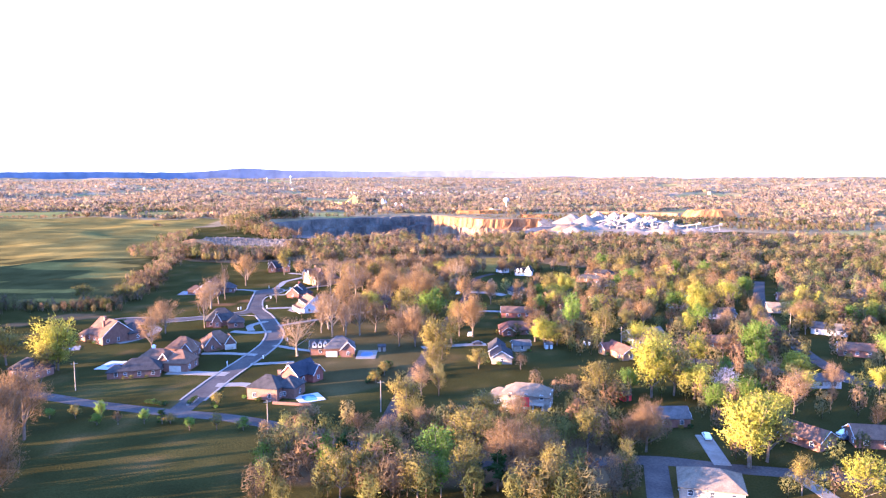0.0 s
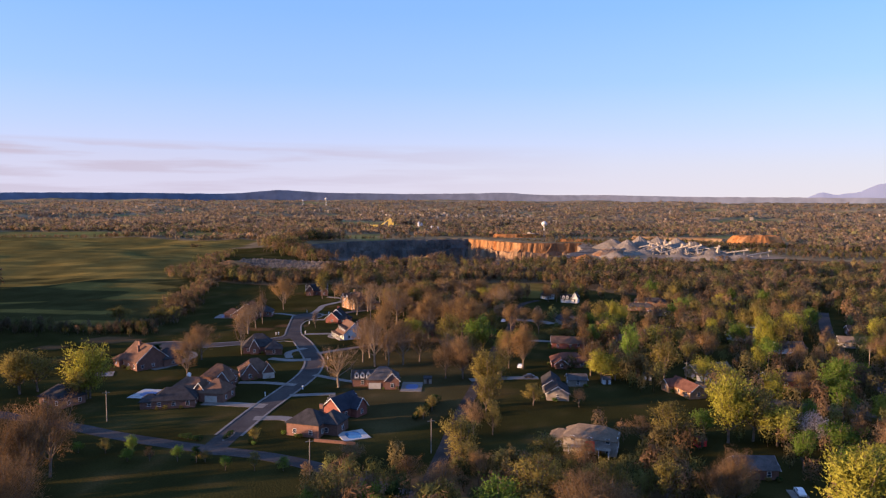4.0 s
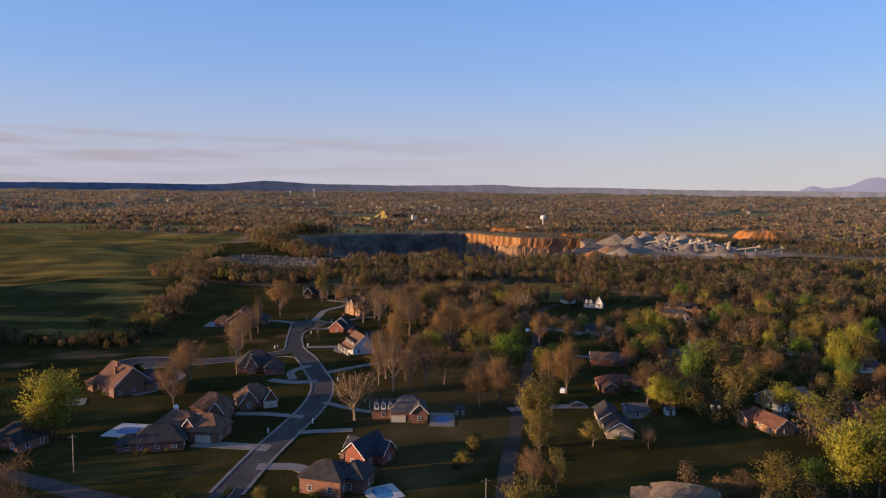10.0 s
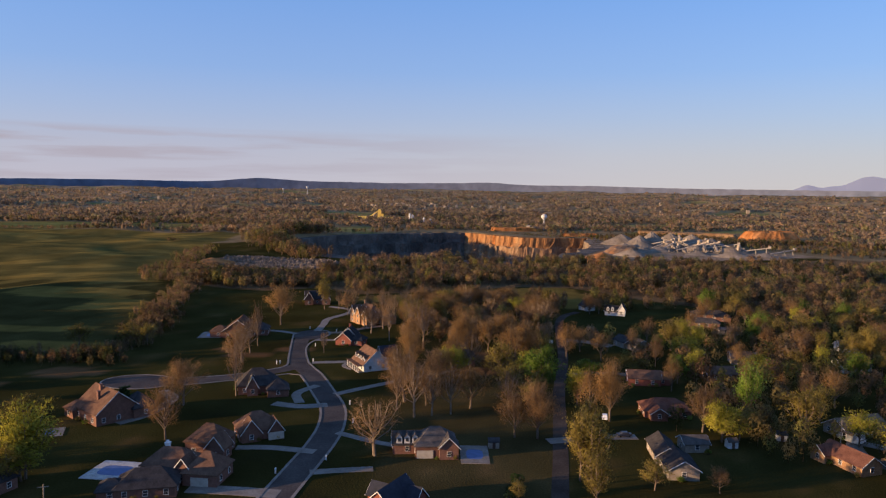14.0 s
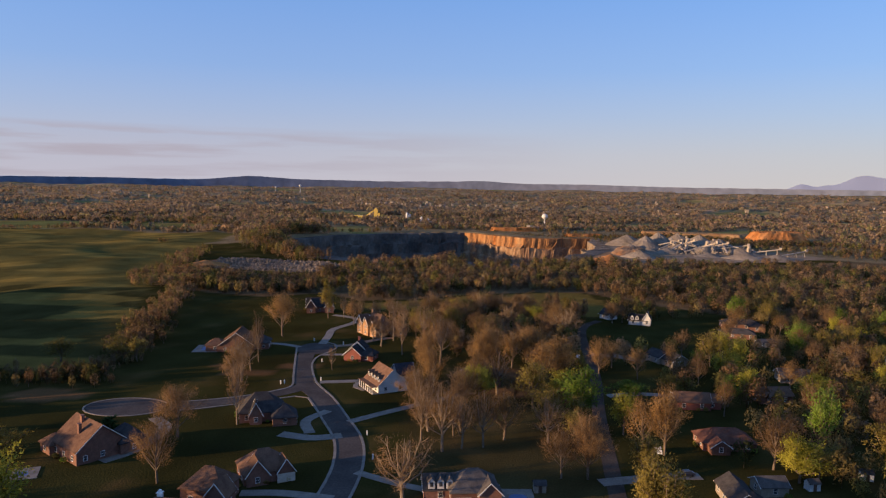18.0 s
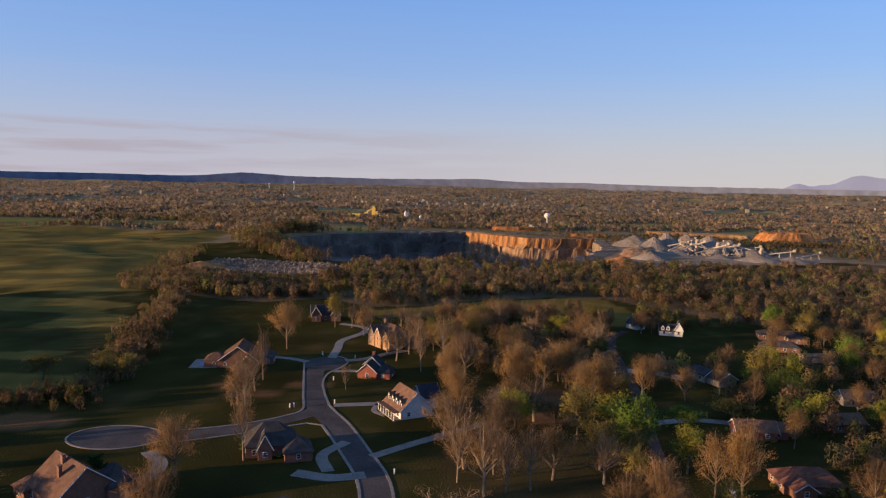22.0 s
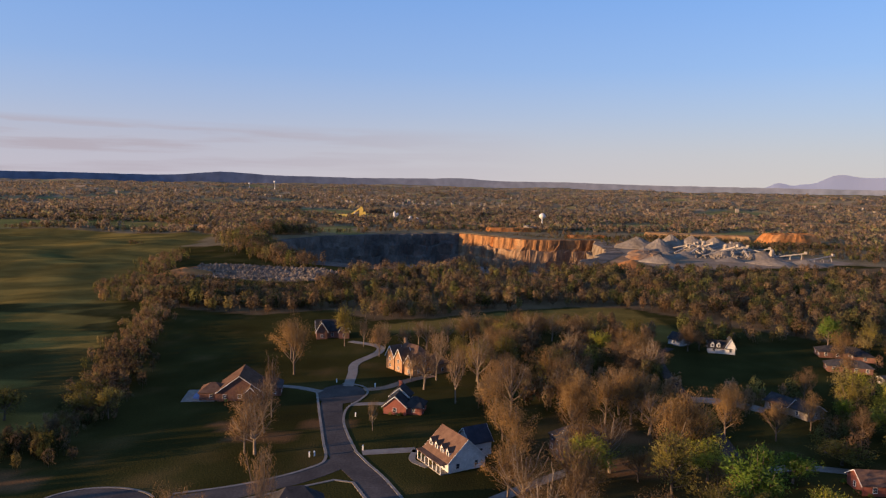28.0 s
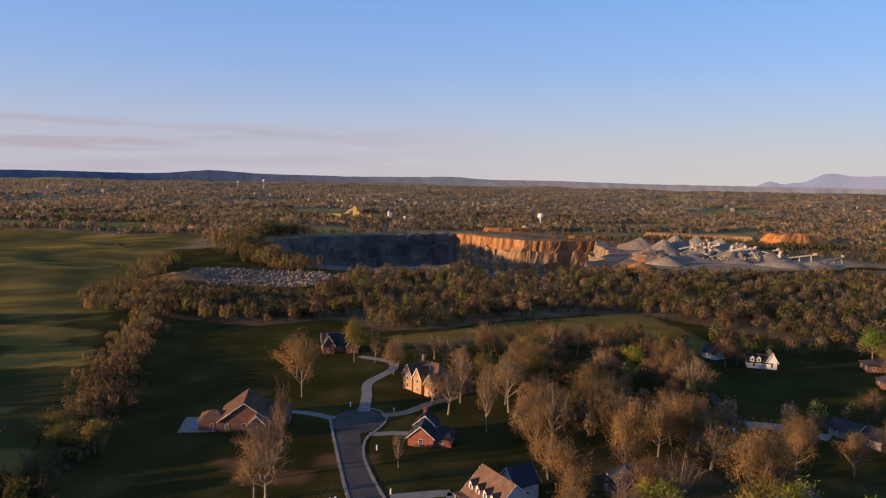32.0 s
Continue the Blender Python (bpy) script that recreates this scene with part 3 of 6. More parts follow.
def pile(cx, cy, r, h, mat, label, seed, stretch=1.0, ang=0.0, flat=0.12):
    """A cone of tipped stone with a rough foot."""
    rnd = random.Random(seed)
    n, m = 28, 9
    z0 = float(height(cx * K, cy * K)) - 0.5
    v, f = [], []
    lob = [rnd.uniform(-1, 1) for _ in range(5)]
    for j in range(m + 1):
        k = j / m
        for i in range(n):
            a = 6.28318 * i / n
            rr = r * (k if k > flat else flat * k / flat) * (1 + 0.12 * sum(lob[q] * math.sin((q + 1) * a + q) for q in range(5)) * k)
            px, py = rr * stretch * math.cos(a), rr * math.sin(a)
            z = h * (1 - k) ** 0.95 + rnd.uniform(-1, 1) * h * 0.025
            v.append((px * math.cos(ang) - py * math.sin(ang), px * math.sin(ang) + py * math.cos(ang), max(z, -1) if j < m else -1.5))
    for j in range(m):
        for i in range(n):
            q = (i + 1) % n
            f.append((j * n + i, (j + 1) * n + i, (j + 1) * n + q, j * n + q))
    ob = new("gravel_cone", mesh_from("gravel_cone", v, f, mat))
    ob.location = (cx * K, cy * K, z0)
    return tagged(ob, label, "gravel cone", "quarry gravel cones")


GREY_LABEL = "grey cone of crushed stone on the quarry yard"
for i, (x, y, r, h) in enumerate([(112, 748, 17, 9), (140, 845, 24, 17), (157, 862, 26, 21), (176, 858, 28, 20), (196, 850, 26, 19), (214, 842, 24, 15), (168, 825, 20, 10), (190, 815, 18, 9), (208, 752, 22, 7), (236, 752, 20, 6), (150, 800, 18, 7), (222, 800, 22, 9), (130, 790, 16, 7), (128, 880, 26, 15), (180, 770, 16, 5), (120, 825, 15, 8)]):
    pile(x, y, r, h, M_GRAVEL, GREY_LABEL, 30 + i, 1.25, i * 0.7)


def mesa(cx, cy, w, d, h, mat, label, seed, ang=0.0, slope=1.1):
    """A flat-topped bank with rough sloping sides."""
    r = random.Random(seed)
    n = 48
    v, f = [], []
    rings = [(h * slope, -1.5), (h * slope * 0.55, h * 0.45), (0, h * 0.96), (-w * 0.06, h), (-w * 0.3, h * 1.02)]
    for out, z in rings:
        for i in range(n):
            a = 6.28318 * i / n
            c, s = math.cos(a), math.sin(a)
            k = 1 / max(abs(c), abs(s)) ** 0.75
            jag = 0.14 * min(w, d) * (math.sin(3 * a + seed) * 0.6 + math.sin(7 * a + 2 * seed) * 0.4) + r.uniform(-0.5, 0.5)
            px, py = c * k * max(w / 2 + out, 1) + jag, s * k * max(d / 2 + out * min(1, d / w + 0.4), 1) + jag
            v.append((px * math.cos(ang) - py * math.sin(ang), px * math.sin(ang) + py * math.cos(ang), z + r.uniform(-1, 1) * 0.07 * h))
    for j in range(len(rings) - 1):
        for i in range(n):
            q = (i + 1) % n
            f.append((j * n + i, j * n + q, (j + 1) * n + q, (j + 1) * n + i))
    f.append(tuple((len(rings) - 1) * n + i for i in range(n)))
    ob = new("earth_bank", mesh_from("earth_bank", v, f, mat))
    ob.location = (cx * K, cy * K, float(height(cx * K, cy * K)) - 0.5)
    return tagged(ob, label, "earth bank", "quarry earth banks")


mesa(322, 962, 68, 26, 15, M_ORANGE, "bright orange clay bank above the quarry yard", 60, 0.12, 0.7)
mesa(236, 1012, 150, 30, 7, M_CLIFF, "long low tan earth bank behind the stone piles", 61, -0.35, 0.8)
mesa(16, 1064, 74, 16, 6.5, M_ORANGE, "orange clay terrace above the quarry cliff", 66, 0.15, 0.6)
mesa(98, 990, 54, 14, 5, M_ORANGE, "low orange clay terrace above the quarry cliff", 67, 0.1, 0.6)
mesa(134, 905, 30, 50, 5, M_CLIFF, "rough tan rock shoulder at the pit's edge", 64, -0.3, 2.2)
mesa(113, 790, 24, 60, 6, M_FACE, "rough tan rock ramp beside the pit", 63, -0.2, 2.0)
pile(76, 700, 20, 9, M_ORANGE, "mound of bright orange clay beside the ramp", 62, 1.4, 0.4)
pile(-233, 602, 16, 5, M_ORANGE, "mound of red clay beside the boulder field", 65, 1.5, 0.3, 0.3)


def box_mesh(parts):
    """Vertices and faces of boxes given as (centre, size, turn about z, tilt about y)."""
    v, f = [], []
    for c, s, a, t in parts:
        m = Matrix.Translation(c) @ Matrix.Rotation(a, 4, "Z") @ Matrix.Rotation(t, 4, "Y")
        k = len(v)
        for sx_, sy_, sz_ in ((-1, -1, -1), (1, -1, -1), (1, 1, -1), (-1, 1, -1), (-1, -1, 1), (1, -1, 1), (1, 1, 1), (-1, 1, 1)):
            v.append(tuple(m @ Vector((sx_ * s[0] / 2, sy_ * s[1] / 2, sz_ * s[2] / 2))))
        f += [tuple(k + i for i in q) for q in ((0, 3, 2, 1), (4, 5, 6, 7), (0, 1, 5, 4), (1, 2, 6, 5), (2, 3, 7, 6), (3, 0, 4, 7))]
    return v, f


def part(name, vf, mat, parent, label="", smooth=False):
    me = vf if isinstance(vf, bpy.types.Mesh) else mesh_from(name, vf[0], vf[1], mat, smooth)
    ob = new(name, me)
    ob.parent = parent
    return tagged(ob, label)


def tube(p, q, r0, r1, n=6):
    p, q = Vector(p), Vector(q)
    d = (q - p).normalized()
    a = d.orthogonal().normalized()
    b = d.cross(a)
    v = [tuple(c + (a * math.cos(6.28318 * i / n) + b * math.sin(6.28318 * i / n)) * r) for c, r in ((p, r0), (q, r1)) for i in range(n)]
    f = [(i, (i + 1) % n, n + (i + 1) % n, n + i) for i in range(n)] + [tuple(range(n - 1, -1, -1)), tuple(range(n, 2 * n))]
    return v, f


def join(list_vf):
    v, f = [], []
    for vv, ff in list_vf:
        k = len(v)
        v += vv
        f += [tuple(k + i for i in q) for q in ff]
    return v, f


def lathe(profile, n=20):
    v, f = [], []
    for r, z in profile:
        v += [(r * math.cos(6.28318 * i / n), r * math.sin(6.28318 * i / n), z) for i in range(n)]
    for j in range(len(profile) - 1):
        f += [(j * n + i, j * n + (i + 1) % n, (j + 1) * n + (i + 1) % n, (j + 1) * n + i) for i in range(n)]
    return v, f


def empty_at(name, x, y, z, ang, label, category, group=""):
    ob = new(name)
    ob.location, ob.rotation_euler = (x, y, z), (0, 0, ang)
    return tagged(ob, label, category, group)


def conveyor(x, y, ang, length, rise):
    e = empty_at("conveyor", x * K, y * K, float(height(x * K, y * K)), ang, "long pale steel conveyor rising over the stone piles", "conveyor", "quarry conveyors")
    t = -math.atan2(rise, length)
    part("belt_frame", box_mesh([((0, 0, rise / 2 + 2), (math.hypot(length, rise), 1.5, 1.1), 0, t)]), M_STEEL, e)
    for k in (-0.3, 0.05, 0.38):
        part("leg", join([tube((k * length, s, -1), (k * length, 0, rise * (0.5 + k) + 2), 0.35, 0.3) for s in (-2.5, 2.5)]), M_STEEL, e)
    part("head_box", box_mesh([((length * 0.48, 0, rise + 2.5), (3, 2.6, 2.8), 0, 0)]), M_STEEL, e)


for args in ((160, 828, 0.5, 34, 9), (172, 832, -0.7, 38, 11), (186, 828, 2.4, 34, 9), (200, 824, -0.5, 42, 9), (192, 838, 0.25, 46, 10), (214, 815, -0.35, 48, 8), (178, 842, 1.1, 34, 12), (224, 806, 2.8, 40, 8), (166, 818, 1.9, 30, 7), (208, 832, 0.9, 36, 9), (240, 790, -0.25, 36, 6), (262, 776, 0.3, 34, 5), (152, 836, -0.3, 30, 8), (182, 800, 0.15, 40, 9), (170, 846, -1.2, 32, 10), (200, 846, 2.0, 34, 9), (190, 812, -0.9, 36, 11), (160, 806, 0.8, 30, 8), (206, 800, 1.4, 30, 8), (176, 822, 3.0, 44, 12)):
    conveyor(*args)


def crusher(x, y, s):
    e = empty_at("crusher_house", x * K, y * K, float(height(x * K, y * K)), 0.3, "tall pale steel crusher house among stone piles", "plant building", "quarry plant")
    part("tower", box_mesh([((0, 0, 7 * s), (6 * s, 6 * s, 14 * s), 0, 0)]), M_STEEL, e)
    part("hopper", lathe([(3.5 * s, 14 * s), (3.5 * s, 18 * s), (0.2, 19.5 * s)], 12), M_STEEL, e)
    part("platform", box_mesh([((0, 0, 10 * s), (9 * s, 9 * s, 0.6), 0, 0)]), M_STEEL, e)


for args in ((180, 835, 0.8), (196, 822, 0.7), (225, 790, 0.6), (172, 812, 0.5)):
    crusher(*args)


def works_yard():
    """Yellow asphalt plant and pale silos beyond the pit."""
    e = empty_at("asphalt_plant", -193 * K, 1225 * K, 0, 0.1, "yellow sunlit asphalt plant with tall tower beyond the pit", "plant building")
    part("tower", box_mesh([((0, 0, 11), (7, 6, 22), 0, 0), ((5.5, 0, 7.5), (5, 6, 15), 0, 0), ((0, 0, 23), (4, 4, 3), 0, 0)]), M_YELLOWSTEEL, e)
    part("silo", lathe([(3, 0), (3, 15), (0.3, 18)], 14), M_STEEL, e).location = (-10, 3, 0)
    part("drum_shed", box_mesh([((-34, 0, 5), (30, 12, 10), 0, 0)]), M_YELLOWSTEEL, e)
    part("store", box_mesh([((18, -2, 4), (22, 9, 8), 0.1, 0)]), M_YELLOWSTEEL, e)
    part("chute", box_mesh([((-14, -2, 13), (26, 2, 2), 0, -0.6)]), M_YELLOWSTEEL, e)
    for i, (x, y, h) in enumerate(((-142, 1210, 16), (-138, 1214, 13), (-118, 1190, 9), (-108, 1185, 7))):
        s = empty_at("silo", x * K, y * K, 0, 0, "white steel silo at the concrete works", "silo", "works silos")
        part("drum", lathe([(2.5, 0), (2.5, h), (0.3, h + 2.5)], 14), M_SIDING, s)
    for i, (x, y, w, h) in enumerate(((-170, 1200, 16, 6), (-150, 1195, 12, 5), (-122, 1180, 22, 4), (-105, 1175, 18, 4), (-95, 1170, 12, 4), (45, 1075, 26, 5), (38, 1082, 14, 7), (62, 1080, 12, 4), (0, 1100, 10, 4), (90, 1085, 10, 4))):
        s = empty_at("works_shed", x * K, y * K, 0, 0.2 * i, "small pale works shed beyond the quarry", "shed", "works sheds")
        part("wall", box_mesh([((0, 0, h / 2), (w * 0.7, 6, h * 0.7), 0, 0)]), M_CREAM, s)
        part("roof", box_mesh([((0, 0, h * 0.85), (w * 0.7 + 1, 7, 0.5), 0, 0)]), M_STEEL, s)


works_yard()


def water_tower(x, y, z, s, label):
    e = empty_at("water_tower", x, y, z, 0, label, "water tower")
    part("column", lathe([(4.2 * s, 0), (2.4 * s, 4 * s), (1.5 * s, 10 * s), (1.5 * s, 30 * s), (3.5 * s, 33 * s)], 20), M_SIDING, e, smooth=True)
    part("tank", lathe([(1.5 * s, 31.5 * s), (5.4 * s, 33.6 * s), (7.6 * s, 37 * s), (7.7 * s, 39 * s), (6.2 * s, 42.6 * s), (3.0 * s, 44.8 * s), (0.05, 45.4 * s)], 24), M_SIDING, e, smooth=True)


water_tower(60 * K, 1092 * K, -5.5, 0.7, "white water tower with round tank on a slim column")
water_tower(-880, 3560, 20, 0.85, "small white water tower far off above the woods")
water_tower(-1010, 3600, 20, 0.6, "small white water tower far off above the woods")


def scatter_rocks():
    """Heap of pale boulders, a few tenths to two metres across."""
    r = np.random.RandomState(7)
    v, f = [], []
    n = 0
    while n < 2300:
        x, y = r.uniform(-240, -135) * K, r.uniform(585, 665) * K
        if not inside(np.array([x]), np.array([y]), BOULDERS)[0]:
            continue
        s = r.uniform(0.4, 1.7) * (1.5 if y > 632 * K else 1)
        z = float(height(x, y))
        pts = r.normal(size=(6, 3))
        base = np.array([(1, 0, 0), (-1, 0, 0), (0, 1, 0), (0, -1, 0), (0, 0, 1), (0, 0, -0.5)]) + 0.25 * pts
        k = len(v)
        v += [tuple(q) for q in base * s * np.array((1, 1, 0.8)) + np.array((x, y, z + 0.2))]
        f += [tuple(k + i for i in q) for q in ((0, 2, 4), (2, 1, 4), (1, 3, 4), (3, 0, 4), (2, 0, 5), (1, 2, 5), (3, 1, 5), (0, 3, 5))]
        n += 1
    tagged(new("boulder_field", mesh_from("boulder_field", v, f, M_BOULDER)), "field of pale grey quarry boulders on bare earth", "boulders", kind="stuff")


scatter_rocks()
v = [(0, 0, 0.12)] + [((9 + 1.6 * math.sin(3 * a)) * math.cos(a), (6 + math.cos(2 * a)) * math.sin(a), 0.12) for a in np.linspace(0, 6.28318, 32, endpoint=False)]
pond = structure("water", mesh_from("pond", v, [(0, 1 + i, 1 + (i + 1) % 32) for i in range(32)], M_POND), "small pale settling pond below the clay mound", "pond")
pond.location = (59 * K, 689 * K, -3.9)


def rubble():
    """Broken pale stone heaped round the crushers."""
    r = np.random.RandomState(17)
    v, f = [], []
    for _ in range(900):
        a, q = r.uniform(0, 6.283), r.uniform(0, 1) ** 0.6
        x, y = (192 + 62 * q * math.cos(a)) * K, (822 + 40 * q * math.sin(a)) * K
        s = r.uniform(0.7, 2.3)
        base = (np.array([(1, 0, 0), (-1, 0, 0), (0, 1, 0), (0, -1, 0), (0, 0, 1), (0, 0, -0.6)]) + 0.3 * r.normal(size=(6, 3))) * s
        k = len(v)
        v += [tuple(p) for p in base + np.array((x, y, float(height(x, y)) + 0.3 * s))]
        f += [tuple(k + i for i in p) for p in ((0, 2, 4), (2, 1, 4), (1, 3, 4), (3, 0, 4), (2, 0, 5), (1, 2, 5), (3, 1, 5), (0, 3, 5))]
    tagged(new("stone_rubble", mesh_from("stone_rubble", v, f, M_GRAVEL)), "pale broken stone rubble among the crushers", "rubble", kind="stuff")


rubble()


def hills(name, base, dist, mat, label, seed, z0, bumps):
    """A far ridge: a row of summits across the horizon."""
    r = np.random.RandomState(seed)
    a = np.linspace(base[0], base[1], 260)
    prof = np.zeros_like(a) + z0
    for c, w, h in bumps:
        prof += h * np.exp(-((a - c) / w) ** 2)
    prof += 1.5 * waves(a * 900, a * 0, 60, seed)
    v, f = [], []
    for ang, h in zip(a, prof):
        s, c = math.sin(radians(ang)), math.cos(radians(ang))
        v += [(dist * s, dist * c, -40), ((dist + 40) * s, (dist + 40) * c, h), ((dist + 120) * s, (dist + 120) * c, -40)]
    for i in range(len(a) - 1):
        k = 3 * i
        f += [(k + j, k + 3 + j, k + 4 + j, k + 1 + j) for j in range(2)]
    structure(name, mesh_from(name, v, f, mat), label, "hills")


hills("backdrop_hills", (-50, 50), 4640, M_HILL, "low wooded hills along the horizon, coloured blue with haze", 41, 71, [(-17.4, 2.6, 24), (-12, 5, 12), (-3, 4, 13), (0.4, 2, 12), (-30, 9, 8), (7, 5, 8)])
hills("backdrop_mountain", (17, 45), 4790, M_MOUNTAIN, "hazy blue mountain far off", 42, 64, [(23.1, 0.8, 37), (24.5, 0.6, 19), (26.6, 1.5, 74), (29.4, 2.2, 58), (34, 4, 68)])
# ---- houses ----


def wing_walls(w, d, h, ridge, rise, shape):
    x, y = w / 2, d / 2
    v = [(-x, -y, -0.3), (x, -y, -0.3), (x, y, -0.3), (-x, y, -0.3), (-x, -y, h), (x, -y, h), (x, y, h), (-x, y, h)]
    f = [(0, 1, 5, 4), (1, 2, 6, 5), (2, 3, 7, 6), (3, 0, 4, 7)]
    if shape == "gable":
        if ridge == "x":
            v += [(-x, 0, h + rise), (x, 0, h + rise)]
            f += [(5, 6, 9), (7, 4, 8)]
        else:
            v += [(0, -y, h + rise), (0, y, h + rise)]
            f += [(4, 5, 8), (6, 7, 9)]
    return v, f


def wing_roof(w, d, h, ridge, rise, shape, over=0.45, thick=0.22):
    """A roof shell with eaves, closed below."""
    if ridge == "y":
        v, f = wing_roof(d, w, h, "x", rise, shape, over, thick)
        return [(-q, p, r) for p, q, r in v], f
    x, y = w / 2 + over, d / 2 + over
    e = h - over * rise / (d / 2)
    inset = 0 if shape == "gable" else min(d / 2, w / 2 - 0.3) + 0.0
    top = [(-x, -y, e), (x, -y, e), (x, y, e), (-x, y, e), (-x + inset, 0, h + rise), (x - inset, 0, h + rise)]
    v = [(a, b, c + thick) for a, b, c in top] + top
    f = [(0, 1, 5, 4), (2, 3, 4, 5), (1, 2, 5), (3, 0, 4)] if shape == "hip" else [(0, 1, 5, 4), (2, 3, 4, 5)]
    f = f + [tuple(6 + i for i in reversed(q)) for q in f]
    rim = [(0, 1), (1, 2), (2, 3), (3, 0)] if shape == "hip" else [(0, 1), (1, 5), (5, 2), (2, 3), (3, 4), (4, 0)]
    f += [(a, 6 + a, 6 + b, b) for a, b in rim]
    return v, f


def fascia(w, d, h, ridge, rise, end, over=0.47):
    """White boards along the two slopes of one gable."""
    if ridge == "y":
        v, f = fascia(d, w, h, "x", rise, end, over)
        return [(-q, p, r) for p, q, r in v], f
    run = d / 2 + over
    length, tilt = math.hypot(run, rise * run / (d / 2)), math.atan2(rise, d / 2)
    v, f = [], []
    for sx_ in (end,):
        for sy_ in (-1, 1):
            m = Matrix.Translation((sx_ * (w / 2 + over), sy_ * run / 2, h + rise - rise * run / d)) @ Matrix.Rotation(-sy_ * tilt, 4, "X")
            bv, bf = box_mesh([((0, 0, 0.04), (0.1, length + 0.1, 0.17), 0, 0)])
            k = len(v)
            v += [tuple(m @ Vector(q)) for q in bv]
            f += [tuple(k + i for i in q) for q in bf]
    return v, f


FRAME = mesh_from("window_frame", *box_mesh([((0, 0, 0.7), (1.16, 0.12, 0.06), 0, 0), ((0, 0, -0.7), (1.24, 0.2, 0.07), 0, 0), ((-0.55, 0, 0), (0.06, 0.12, 1.4), 0, 0), ((0.55, 0, 0), (0.06, 0.12, 1.4), 0, 0), ((0, 0, 0), (1.08, 0.09, 0.05), 0, 0)]), M_TRIM)
PANE = mesh_from("pane", *box_mesh([((0, 0, 0), (1.06, 0.05, 1.32), 0, 0)]), M_GLASS)
DOORLEAF = mesh_from("door_leaf", *box_mesh([((0, 0, 1.05), (1.0, 0.1, 2.1), 0, 0), ((0, -0.04, 1.6), (0.6, 0.08, 0.7), 0, 0), ((0, 0, 2.2), (1.3, 0.16, 0.14), 0, 0)]), M_DOOR)
GARAGE = mesh_from("garage_leaf", *box_mesh([((0, 0, 1.15 - 0.01), (4.6, 0.1, 2.28), 0, 0)] + [((0, -0.05, 0.3 + 0.57 * i), (4.5, 0.08, 0.5), 0, 0) for i in range(4)]), M_GARAGE)


def dormer(parent, x, y, z, ang, wallm, roofm):
    w, d, h = 1.6, 2.6, 1.5
    m = Matrix.Translation((x, y, z)) @ Matrix.Rotation(ang, 4, "Z")
    p = part("dormer", wing_walls(w, d, h, "y", 0.9, "gable"), wallm, parent, "white gabled dormer")
    p.matrix_local = m
    part("dormer_roof", wing_roof(w, d, h, "y", 0.9, "gable", 0.2, 0.12), roofm, p)
    g = part("pane", PANE, M_GLASS, p)
    g.location = (0, -d / 2 - 0.03, 0.8)
    g.scale = (0.75, 1, 0.8)


